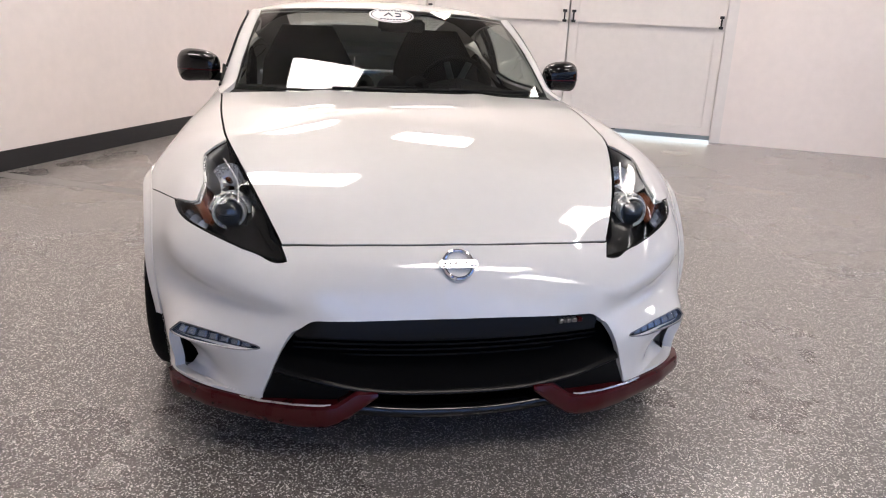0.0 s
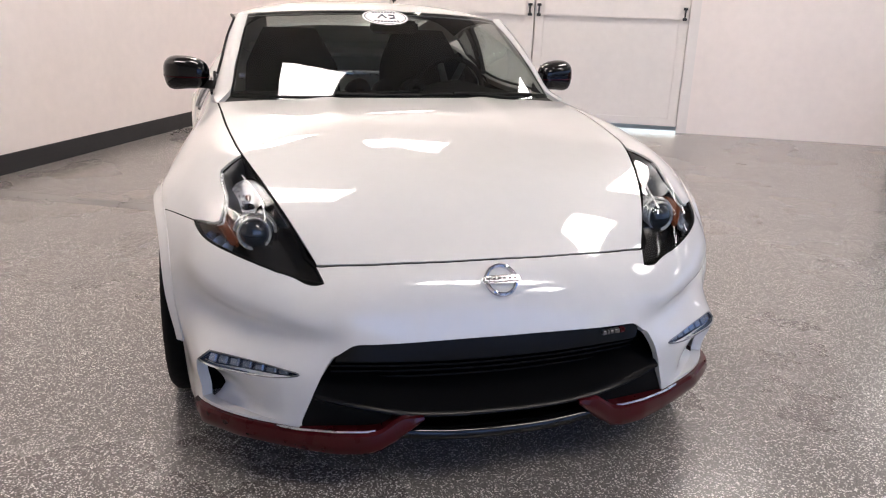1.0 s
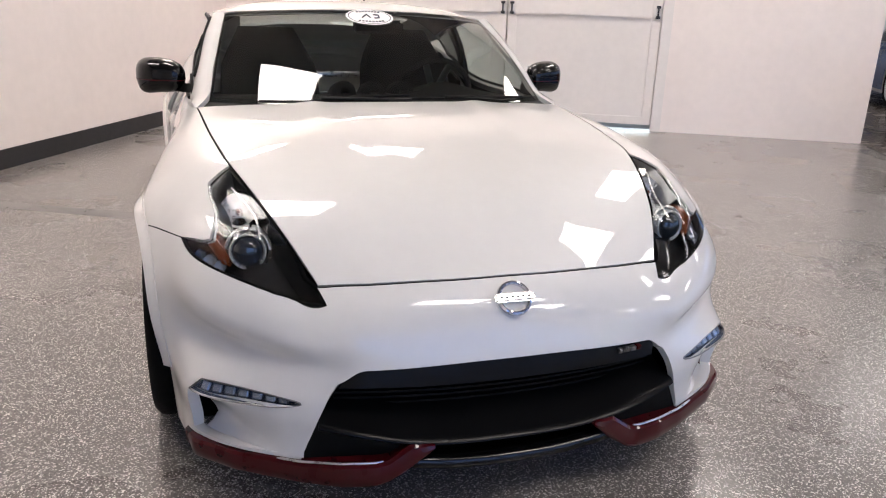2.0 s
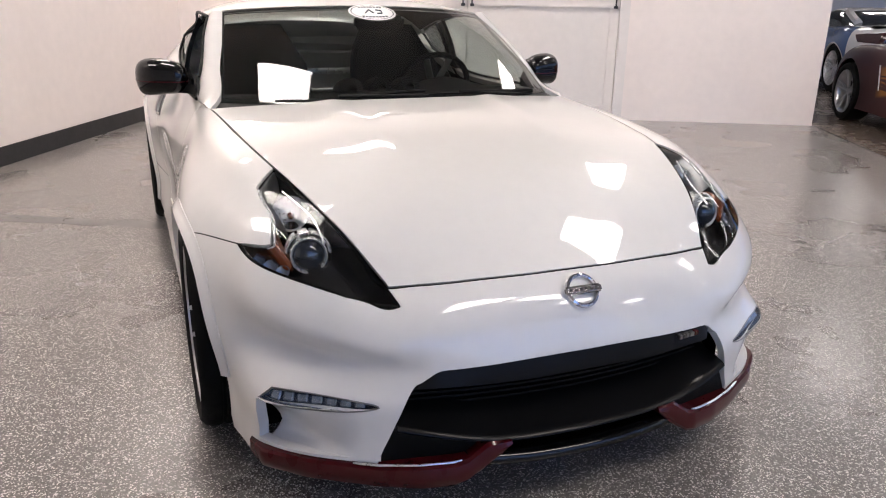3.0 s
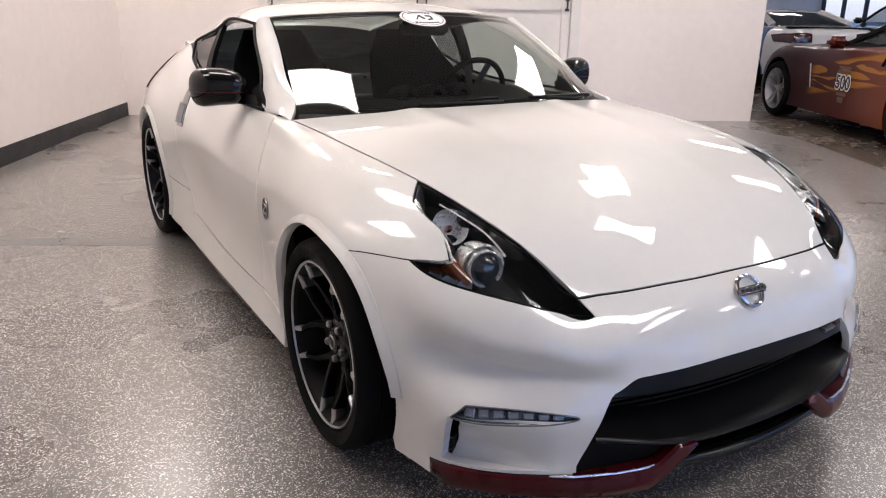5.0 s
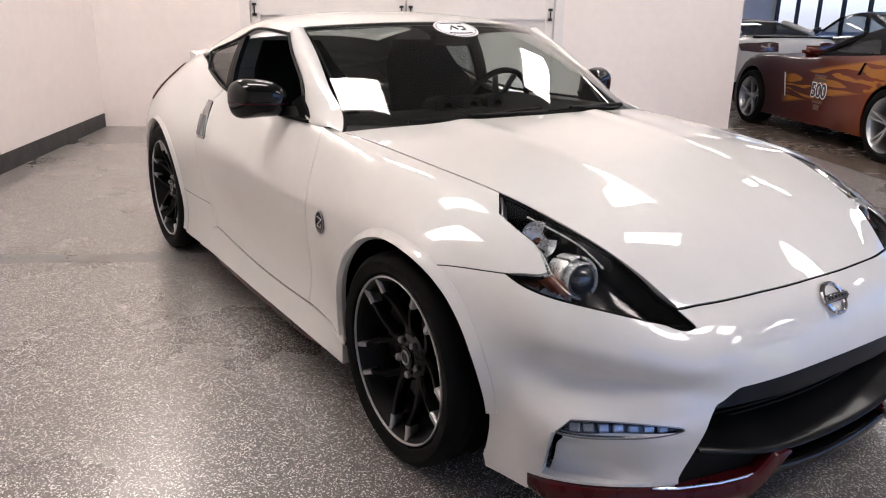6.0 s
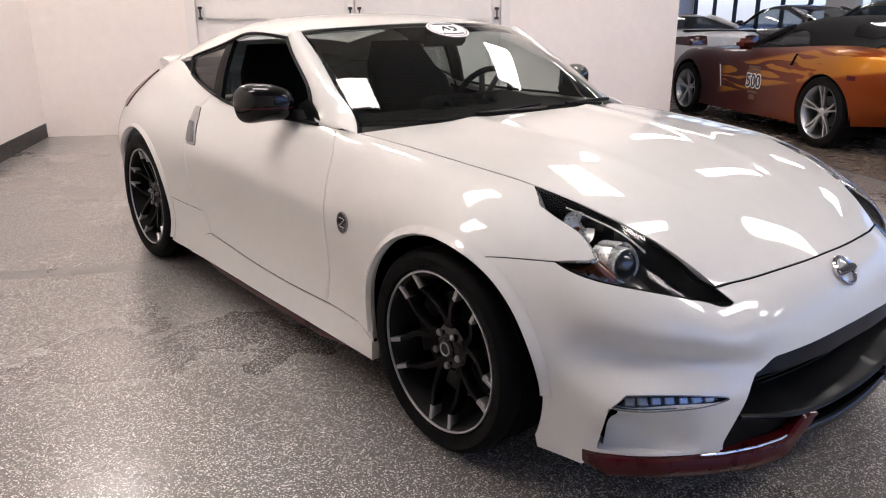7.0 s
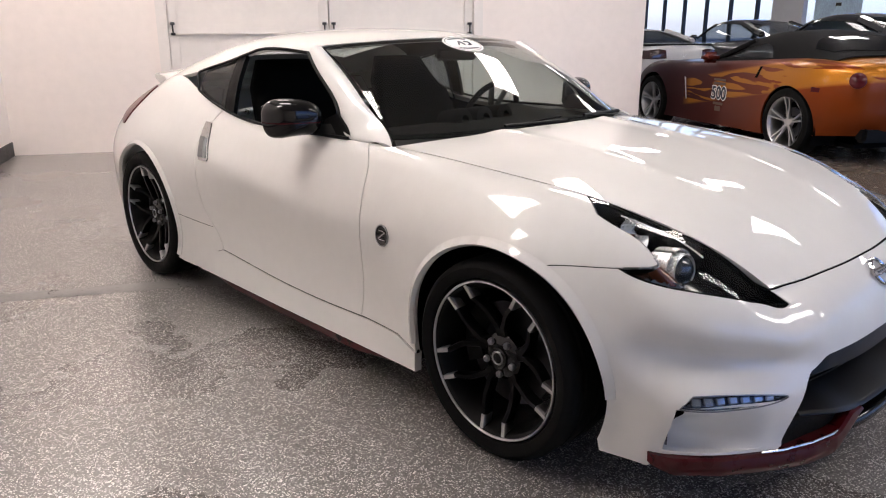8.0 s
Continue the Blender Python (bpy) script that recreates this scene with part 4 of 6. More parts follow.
def blade_rows():
    """Amber blade round the notch: its outer edge near the glass, its inner edge deeper and further forward."""
    outer = smooth_line([(.706, -.265, .742), (.702, -.315, .722), (.705, -.362, .700), (.716, -.396, .682), (.745, -.396, .674), (.778, -.365, .672)], 24)
    inner = smooth_line([(.700, -.268, .742), (.690, -.325, .722), (.684, -.395, .697), (.692, -.462, .655), (.730, -.428, .655), (.772, -.372, .668)], 24)
    secs = []
    for p, q in zip(outer, inner):
        q = p + (q - p) * (.28 + .66 * math.exp(-((q[1] + .462) / .03) ** 2))
        a, b = on_flank(p, -.010).translation, on_flank(q, -.040).translation
        n = on_flank(p).col[2].to_3d()
        secs.append([tuple(a), tuple(b), tuple(b - n * .012), tuple(a - n * .012)])
    return swept(secs)


for mir in (True, False):
    M = MIRROR if mir else Matrix()
    lamp = panel("headlight", housing, M_SMOKE, CAR, mir, "dark headlight with projector and amber reflector")
    pm = facing((.633, -.426, .662), proj_dir)
    bm = lathe([(-.08, .047), (-.01, .048), (.008, .048), (.011, .045), (.006, .042), (.0, .040)], 40, "z", pm)
    bm.transform(M)
    part("projector_ring", bm, M_LAMPSILVER, lamp)
    bm = lathe([(.002, .041), (.014, .035), (.022, .023), (.027, .009), (.0275, .0005)], 32, "z", pm)
    bm.transform(M)
    part("projector_lens", bm, M_PROJ, lamp)
    # bright half collar over the projector, with two notches, and the bowl behind it
    for a0, a1 in ((15, 78), (86, 112), (119, 200)):
        bm = lathe([(-.075, .050), (-.012, .053), (-.006, .058), (-.012, .061), (-.075, .056)], 12, "z", pm, closed=True, arc=(radians(a0 - 20), radians(a1 - 20)))
        bm.transform(M)
        part("shroud", bm, M_LAMPSILVER, lamp)
    um = facing((.644, -.262, .724), (.22, -.82, .50))
    bm = lathe([(.020, .050), (.016, .047), (-.004, .036), (-.016, .018), (-.019, .0005)], 28, "z", um)
    bm.transform(M)
    bowl = part("upper_lamp", bm, M_LAMPSILVER, lamp)
    bm = lathe([(-.019, .008), (.006, .010), (.016, .006), (.018, .0005)], 16, "z", um)
    bm.transform(M)
    part("bulb", bm, M_AMBER, bowl)
    for off, r in ((.052, .0025), (.044, .002)):
        line = [on_flank(p, -.012).translation for p in smooth_line([(.655 - off * .3, -.225, .78), (.622 - off * .3, -.32, .765), (.598 - off * .2, -.40, .737), (.585, -.46, .705)], 12)]
        bm = tube([tuple(p + Vector((off * .35, -.01, 0))) for p in line], r, 6)
        bm.transform(M)
        part("bright_line", bm, M_LAMPSILVER, lamp)
    bm = blade_rows()
    bm.transform(M)
    part("side_reflector", bm, M_AMBER, lamp, "amber side reflector", 0.7)
    trim = [on_flank(FLANK.at([q])[0], -.006).translation for q in np.concatenate([lamp_out[2:], lamp_up[1:]])]
    ctr = Vector((.66, -.42, .66))
    bm = tube([tuple(p + (ctr - p).normalized() * .007) for p in trim], .0035, 6)
    bm.transform(M)
    part("bright_trim", bm, M_LAMPSILVER, lamp)
    wall = []
    for q in np.concatenate([lamp_up[2:], lamp_in[1:-1]]):
        p, n = Vector(FLANK.at([q])[0]), Vector(FLANK.normal([q])[0])
        inward = (Vector((.615, p.y - .03, p.z)) - p).normalized()
        wall.append([tuple(p + inward * .008 - n * .008), tuple(p + inward * .022 - n * .030), tuple(p + inward * .026 - n * .065), tuple(p + inward * .020 - n * .065), tuple(p + inward * .014 - n * .030), tuple(p + inward * .003 - n * .010)])
    bm = swept(wall)
    bm.transform(M)
    part("side_wall", bm, M_DISC, lamp)
    bm = bmesh.new()
    for a, b in (((.760, -.385, .648), .022), ((.735, -.42, .640), .024), ((.708, -.45, .634), .020)):
        q = on_flank(a, -.050)
        lathe([(0, .001), (.004, b * .5), (.010, b * .8), (.016, b)], 20, "z", q, bm=bm)
    bm.transform(M)
    part("turn_reflector", bm, M_LED, lamp)


# wheels: built facing +x, the outer lip in the plane x = 0
def build_wheel(root, width, tyre_r, seed):
    lip = .258
    prof = [(-.010, lip + .004), (.004, lip + .012), (.010, lip + .026), (.012, lip + .045), (.008, tyre_r - .018), (-.004, tyre_r - .005), (-.022, tyre_r), (-.045, tyre_r), (-.050, tyre_r - .007), (-.057, tyre_r - .007), (-.062, tyre_r)]
    w = width
    prof += [(-w * .5 + .005, tyre_r), (-w * .5 - .003, tyre_r - .007), (-w * .5 - .010, tyre_r - .007), (-w * .5 - .017, tyre_r), (-w + .045, tyre_r), (-w + .020, tyre_r - .004), (-w + .004, tyre_r - .020), (-w, lip + .04), (-w + .015, lip)]
    part("tyre", lathe(prof, 72, "x"), M_RUBBER, root, "black low-profile tyre")
    rim = part("rim", lathe([(-w + .02, lip + .002), (-w + .02, .225), (-.06, .222), (-.035, .236), (-.016, .240), (-.010, .243), (-.004, .2525), (-.008, .255)], 64, "x"), M_BLACK, root, "black alloy rim with machined lip")
    part("rim_lip", lathe([(-.008, .2520), (.000, .2530), (.0025, .2555), (.001, .2590), (-.006, lip + .003), (-.012, lip + .005)], 72, "x"), M_ALLOY, rim)
    def polar(a, r, side=0.0):
        """A point of the wheel's face at an angle and radius, moved aside by some metres."""
        c, s = math.cos(radians(a)), math.sin(radians(a))
        return Vector((0, c * r - s * side, s * r + c * side))

    def arm(line, x0, x1, w0, w1):
        secs, n = [], len(line)
        for i, p in enumerate(line):
            f = i / (n - 1)
            p = Vector(p)
            d = Vector(line[min(i + 1, n - 1)]) - Vector(line[max(i - 1, 0)])
            t = Vector((0, -d.z, d.y)).normalized()
            x, ww = x0 + (x1 - x0) * f ** 1.4, w0 + (w1 - w0) * f
            secs.append([tuple(p + t * k * ww + Vector((x + h, 0, 0))) for k, h in ((-.5, -.006), (-.34, .002), (.34, .002), (.5, -.006), (.42, -.035), (-.42, -.035))])
        return secs
    for k in range(5):
        a = 72 * k + seed
        for sgn in (-1, 1):
            # a wishbone: the stem forks, the arms swing wide and then run straight out to the rim
            line = []
            for r in np.linspace(.045, .206, 17):
                f, g = (min(1, max(0, (r - k) / w)) for k, w in ((.098, .108), (.100, .07)))
                line.append(polar(a + 24 * f ** .78 * sgn, r, .009 * (1 - g * g * (3 - 2 * g)) * sgn))
            part("spoke", swept(arm(line, -.060, -.014, .028, .0185)), M_WHEELBLACK, rim, smooth=0.5)
            part("spoke_tip", swept(arm([polar(a + 23.4 * sgn, .205), polar(a + 24.4 * sgn, .228), polar(a + 25.2 * sgn, .250)], -.0125, -.006, .0185, .0185)), M_ALLOY, rim, smooth=0.3)
        aa = radians(a + 36)
        part("lug_nut", lathe([(-.052, .012), (-.040, .012), (-.036, .008), (-.036, .0005)], 6, "x", Matrix.Translation((0, .057 * math.cos(aa), .057 * math.sin(aa)))), M_DISC, rim)
    hub = part("hub", lathe([(-.095, .078), (-.060, .076), (-.050, .060), (-.046, .036), (-.040, .034), (-.037, .028), (-.036, .0005)], 40, "x"), M_GLOSSBLACK, rim)
    part("cap_ring", lathe([(-.037, .017), (-.034, .019), (-.034, .022), (-.037, .024)], 32, "x"), M_DISC, hub)
    part("brake_disc", lathe([(-.115, .07), (-.105, .075), (-.100, .172), (-.112, .175), (-.128, .172)], 56, "x"), M_DARKSTEEL, root, "dark vented brake disc")
    bm = lathe([(-.145, .118), (-.088, .12), (-.082, .13), (-.082, .18), (-.09, .197), (-.145, .197)], 14, "x", arc=(radians(120), radians(205)), closed=True)
    part("brake_caliper", bm, M_BLACK, root)


for name, y, width, lip_x, r, turn in (("front_wheel", 0.034, .245, .906, .327, 21), ("rear_wheel", 2.535, .285, .928, .335, -19)):
    for side in (-1, 1):
        w = new(name)
        w.empty_display_size = .1
        w.parent = CAR
        grow = .978 if name == "front_wheel" else 1.0
        w.matrix_basis = Matrix.Translation((side * lip_x, y, r * grow)) @ pose(0, 0, 0, 0, 0, 180 if side < 0 else 0) @ Matrix.Diagonal((1, grow, grow, 1))
        build_wheel(w, width, r, turn if side < 0 else turn + 12)


def well(cy):
    return lambda: lathe([(.79, .392), (.60, .392), (.60, .02)], 28, "x", Matrix.Translation((0, cy, .33)), arc=(radians(-28), radians(208)))


for cy in (0.0, 2.56):
    both("wheel_liner", well(cy), M_VOID, CAR)
part("underbody", boxed((-.62, -.62, .15), (.62, 3.25, .19), .01), M_VOID, CAR, "black underbody")
both("sill_floor", lambda: boxed((.60, .44, .16), (.88, 2.12, .20), .01), M_VOID, CAR)


def skirt_stripe():
    secs = []
    for y in np.linspace(.52, 1.90, 30):
        x = .905 - .01 * abs(y - 1.25)
        f = min(1, (y - .5) / .25, (1.92 - y) / .2)
        h = .042 * max(f, .05)
        secs.append([(x - .022, y, .160), (x - .015, y, .148), (x - .017, y, .150 - h * .8), (x - .05, y, .148 - h), (x - .07, y, .160)])
    return swept(secs)


both("skirt_stripe", skirt_stripe, M_RED, CAR, "deep red strip under the side skirt")

# door mirrors
def mirror_shell(nu=28, nv=20, grow=1.0):
    bm = bmesh.new()
    rings = []
    for i in range(1, nv):
        b = math.pi * i / nv
        ring = []
        for j in range(nu):
            a = 2 * math.pi * j / nu
            sx, sy, sz = math.sin(b) * math.cos(a), -math.cos(b), math.sin(b) * math.sin(a)
            px = math.copysign(abs(sx) ** .54, sx)
            pz = math.copysign(abs(sz) ** .60, sz)
            x, y, z = px * .101, sy * (.085 if sy < 0 else .045), pz * .072
            z *= 1.0 + .10 * px
            z -= .012 * px * px
            x *= 1 - .12 * (sz < 0) * abs(pz)
            ring.append(bm.verts.new((.884 + x * grow, 1.128 + y * grow + .35 * x, .966 + z * grow)))
        rings.append(ring)
    for a, b in zip(rings, rings[1:]):
        for j in range(nu):
            bm.faces.new((a[j], a[(j + 1) % nu], b[(j + 1) % nu], b[j]))
    bm.faces.new(rings[0][::-1])
    bm.faces.new(rings[-1])
    return bm


def mirror_band():
    bm = mirror_shell(56, 40, 1.008)
    for zz, nrm in ((.953, (0, 0, -1)), (.9490, (0, 0, 1))):
        bmesh.ops.bisect_plane(bm, geom=bm.verts[:] + bm.edges[:] + bm.faces[:], plane_co=(0, 0, zz), plane_no=nrm, clear_inner=True)
    return bm


for ob in both("door_mirror", lambda: mirror_shell(40, 28), M_GLOSSBLACK, CAR, "gloss black door mirror with a red pinstripe", 1.5):
    sd = MIRROR if min(v.co.x for v in ob.data.vertices) < 0 else Matrix()
    bm = mirror_band()
    bm.transform(sd)
    part("pinstripe", bm, M_RED, ob)
    bm = swept([[(x, 1.0 + d, .905), (x, 1.10 + d, .895), (x, 1.12 + d, .925), (x, 1.03 + d, .94)] for x, d in ((.765, 0), (.80, .03), (.83, .06))])
    bm.transform(sd)
    part("mirror_arm", bm, M_BLACK, ob)
    bm = extruded([(.888, .893), (1.09, .89), (1.07, .955), (.99, .985)], .012, "x", .002, pose(.752, 0, 0))
    bm.transform(sd)
    part("mirror_base", bm, M_BLACK, ob)
    bm = extruded([(-.082, -.05), (.078, -.055), (.085, .04), (.06, .055), (-.07, .045)], .004, "y", .001, pose(.884, 1.175, .966, 0, 0, 19))
    bm.transform(sd)
    part("mirror_glass", bm, M_CHROME, ob)

# door handles, badges, seams
hpath = [(.822, 1.974, .876), (.842, 1.960, .83), (.866, 1.930, .75), (.882, 1.910, .698)]
for mir in (True, False):
    M = MIRROR if mir else Matrix()
    ctr = smooth_line(hpath, 14)
    wd = np.interp(np.linspace(0, 1, 14), [0, .15, .6, .85, 1], [.026, .036, .043, .045, .036])
    secs = []
    for p, ww in zip(ctr, wd):
        secs.append([tuple(on_flank((p[0], p[1] + a * ww, p[2]), b).translation) for a, b in ((-1, -.004), (-.9, .005), (-.55, .009), (.55, .009), (.9, .005), (1, -.004))])
    bm = swept(secs)
    bm.transform(M)
    dh = part("door_handle", bm, M_HANDLE, CAR, "satin silver upright door handle")
    secs = []
    for p, ww in list(zip(ctr, wd))[3:12]:
        secs.append([tuple(on_flank((p[0], p[1] + a * ww - .002, p[2]), b).translation) for a, b in ((-.55, .007), (-.5, .021), (.35, .023), (.5, .007))])
    bm = swept(secs)
    bm.transform(M)
    part("grip", bm, M_DISC, dh)
    bm = lathe([(.0, .0385), (.003, .0385), (.0045, .036), (.003, .033), (.0025, .0005)], 36, "z", on_flank((.885, .572, .607), .0005))
    bm.transform(M)
    fb = part("fender_badge", bm, M_GLOSSBLACK, CAR, "round black badge with a bright ring")
    bm = lathe([(.003, .0345), (.0052, .0355), (.0052, .038), (.002, .0395)], 40, "z", on_flank((.885, .572, .607), .0005))
    bm.transform(M)
    part("ring", bm, M_DISC, fb)
    bm = boxed((-.024, -.003, .003), (.024, .003, .0055), .001, 1, on_flank((.885, .572, .607), .0005) @ pose(0, 0, 0, 0, 0, -36 if mir else 36))
    sx = .004 if mir else -.004
    box(bm, (sx - .018, .0135, .003), (sx + .018, .0175, .0055), .001, 1, on_flank((.885, .572, .607), .0005))
    box(bm, (-sx - .018, -.0175, .003), (-sx + .018, -.0135, .0055), .001, 1, on_flank((.885, .572, .607), .0005))
    bm.transform(M)
    part("slash", bm, M_CHROME, fb)

# window trim
def window_trim():
    pts = [tuple(p + np.array((.004, 0, .004))) for p in belt[belt[:, 1] > .88]] + [(.700, 2.262, 1.072)] + [tuple(p + np.array((.004, 0, -.004))) for p in wt[::-1]] + [tuple(p + np.array((.004, .004, -.002))) for p in edge_out[::-1][:-2]]
    return tube(pts, .007, 6)


both("window_trim", window_trim, M_BLACK, CAR, "black window trim")

# cowl, wipers
cowl_rows = []
for f in np.linspace(-1, 1, 25):
    hp = HOOD.at([(HOOD.tu[-1], HOOD.tv[-1] * (f * .97 + 1) / 2)])[0]
    sp = SCREEN.at([(0.0, SCREEN.tv[-1] * (f * .99 + 1) / 2)])[0]
    cowl_rows.append([(hp[0], hp[1] - .03, hp[2] - .02), (hp[0], hp[1] + .01, hp[2] - .012), (sp[0], sp[1] + .005, sp[2] - .003), (sp[0], sp[1] + .03, sp[2] - .03)])
part("cowl", swept(cowl_rows), M_BLACK, CAR, "black plastic cowl", 0.6)


def screen_point(x, f, lift):
    q = SCREEN.find([(x, WS_BASE[0][1] + f * .63, .912 + f * .34)], (1, .5, .5))
    return Vector(SCREEN.at(q)[0]) + Vector(SCREEN.normal(q)[0]) * lift


for x0, x1, f1 in ((-.52, .06, .035), (-.05, .58, .05)):
    pts = [tuple(screen_point(x0 + (x1 - x0) * k / 10, .02 + f1 * k / 10, .012)) for k in range(11)]
    wp = part("wiper", tube(pts, .006, 6), M_BLACK, CAR)
    part("wiper_arm", tube([tuple(screen_point(x0 * .6 + x1 * .4, .035, .022)), tuple(screen_point(x1, -.02 if x1 > 0 else 0, .02))], [.007, .009], 8), M_BLACK, wp)

# oval sticker inside the glass, its mark drawn as plain strokes
sc = SCREEN.find([(.0, 1.10, 1.214)])[0]
tt = np.linspace(0, 2 * math.pi, 41)[:-1]
oval = np.stack([sc[0] + .082 * np.sin(tt), sc[1] + .012 + .106 * np.cos(tt)], 1)
ring_o = np.stack([sc[0] + .073 * np.sin(tt), sc[1] + .012 + .096 * np.cos(tt)], 1)
ring_i = np.stack([sc[0] + .070 * np.sin(tt), sc[1] + .012 + .092 * np.cos(tt)], 1)
sticker = panel("window_sticker", trimmed(SCREEN, oval, (), 0.03, 0, 0, .003), M_PAPER, CAR, label="white oval sticker with dark marks")
panel("sticker_ring", trimmed(SCREEN, ring_o, (ring_i,), 0.03, 0, 0, .004), M_INK, sticker)
for a, b in (((.0, -.035), (.035, -.012)), ((.035, -.012), (.0, .002)), ((.032, .018), (.028, .042)), ((.028, .042), (.0, .040)), ((.0, .040), (-.004, .018))):
    pts = [tuple(SCREEN.at([(sc[0] + a[0] + (b[0] - a[0]) * k / 4 - .012, sc[1] + .012 + a[1] + (b[1] - a[1]) * k / 4)])[0] + SCREEN.normal([sc])[0] * .004) for k in range(5)]
    part("sticker_mark", tube(pts, .0035, 5), M_INK, sticker)
for du, w in ((.053, .048), (-.049, .052)):
    for k in range(8):
        v = sc[1] + .012 + (k - 3.5) * w / 3.5
        p = SCREEN.at([(sc[0] + du * math.sqrt(max(.2, 1 - ((k - 3.5) * w / 3.5 / .11) ** 2)), v)])[0] + SCREEN.normal([sc])[0] * .004
        part("sticker_bar", boxed((-.005, -.004, -.0008), (.005, .004, .0008), 0, 1, Matrix.Translation(p) @ pose(0, 0, 0, 26, 0, 0)), M_INK, sticker)

# rear: wing, lamps, plate recess
secs = []
for f in np.linspace(-1, 1, 41):
    x, d = .585 * f, abs(f)
    y0, z0 = 3.20 - .20 * d ** 2.2, 1.030 - .012 * d ** 3
    secs.append([(x, y0 - .13, z0 - .05 - .006 * d), (x, y0 - .06, z0 + .004), (x, y0 + .05, z0 + .018), (x, y0 + .075, z0 + .008), (x, y0 + .07, z0 - .012), (x, y0 - .02, z0 - .055)])
part("rear_wing", swept(secs), M_WHITE, CAR, "white wing lip on the tailgate", 0.9)
tail = [(.70, 2.78, .985), (.75, 2.80, .945), (.80, 2.83, .895), (.845, 2.85, .845), (.875, 2.87, .81), (.88, 2.90, .79), (.80, 3.02, .82), (.70, 3.05, .88), (.64, 2.95, .95)]
tail_loop = FLANK.path(tail + tail[:1], 32)[:-1]
tail_data = trimmed(FLANK, tail_loop, (), 0.03, 0, .01, .006)
for mir in (True, False):
    panel("tail_lamp", tail_data, M_TAIL, CAR, mir, "red wraparound tail lamp")

# ---- cabin ----
panel("headlining", trimmed(ROOF, band(ROOF, .01, u_split - .01, .02, hv - .02), (), 0.06, 0, 0, -.022), M_INTERIOR, CAR)
for mir in (True, False):
    panel("door_lining", trimmed(FLANK, door_loop, (), 0.06, 0.004, 0, -.045), M_INTERIOR, CAR, mir)
    panel("pillar_lining", trimmed(PILLAR, whole(PILLAR, .004), (), 0.03, 0, 0, -.012), M_INTERIOR, CAR, mir)
part("bulkhead", boxed((-.74, .70, .2), (.74, .73, .87), .01), M_VOID, CAR)
part("cabin_floor", boxed((-.80, .74, .22), (.80, 2.2, .26), .01), M_INTERIOR, CAR)
both("side_lining", lambda: extruded([(1.86, .25), (2.2, .25), (2.7, .60), (2.7, .90), (2.5, .94), (2.3, 1.0), (2.14, .93), (1.9, .87)], .02, "x", 0, pose(.70, 0, 0)), M_INTERIOR, CAR)
part("rear_deck", boxed((-.70, 2.05, .62), (.70, 3.15, .66), .01), M_INTERIOR, CAR)
part("rear_bulkhead", boxed((-.70, 2.02, .25), (.70, 2.05, .74), .01), M_INTERIOR, CAR)
part("strut_brace", tube([(-.66, 2.32, .84), (-.4, 2.33, .86), (.4, 2.33, .86), (.66, 2.32, .84)], .018, 10), M_SILVER, CAR, "silver cross brace behind the seats")
part("cargo_rail", tube([(-.6, 2.12, .77), (.6, 2.12, .77)], .012, 8), M_DISC, CAR)
# dashboard
rows_d = []
for f in np.linspace(-1, 1, 33):
    x = .72 * f
    hump = .055 * math.exp(-((x - .36) / .17) ** 2)
    yb = .62 + .12 * f * f
    rows_d.append([(x, yb, .87), (x, yb + .06, .905 - .03 * abs(f)), (x, 1.0, .905 - .02 * abs(f) + hump * .6), (x, 1.12, .885 + hump), (x, 1.16, .85 + hump * .6), (x, 1.13, .70), (x, 1.08, .5), (x, .78, .5), (x, .75, .8)])
dash = part("dashboard", swept(rows_d), M_INTERIOR, CAR, "black dashboard with three small gauge pods", 0.9)
for x in (-.13, 0, .13):
    part("gauge_pod", lathe([(-.09, .02), (-.08, .05), (-.02, .056), (.035, .056), (.036, .050), (.02, .046), (.018, .0005)], 28, "y", Matrix.Translation((x, 1.02, .895)) @ pose(0, 0, 0, -12, 0, 0)), M_INTERIOR, dash)
wm = pose(.365, 1.26, .865, -68, 0, 0)
wheel = part("steering_wheel", lathe([(.0, .168), (.010, .172), (.015, .182), (.010, .192), (0, .196), (-.010, .192), (-.015, .182), (-.010, .172)], 48, "z", wm, closed=True), M_INTERIOR, CAR, "black leather steering wheel", 1.0)
part("boss", lathe([(-.05, .05), (-.01, .066), (.012, .055), (.018, .0005)], 24, "z", wm), M_INTERIOR, wheel)
for a in (0, 180, 250, 290):
    part("wheel_spoke", boxed((.04, -.016, -.012), (.178, .016, .002), .004, 1, wm @ pose(0, 0, 0, 0, 0, a)), M_DISC if a > 200 else M_INTERIOR, wheel)
part("mirror_inside", boxed((-.115, -.012, -.032), (.115, .022, .032), .014, 3, pose(.075, 1.20, 1.178, 8, 0, -10)), M_INTERIOR, CAR, "black inside mirror")
part("mirror_stem", tube([(.06, 1.185, 1.228), (.07, 1.198, 1.19)], .012, 8), M_INTERIOR, CAR)


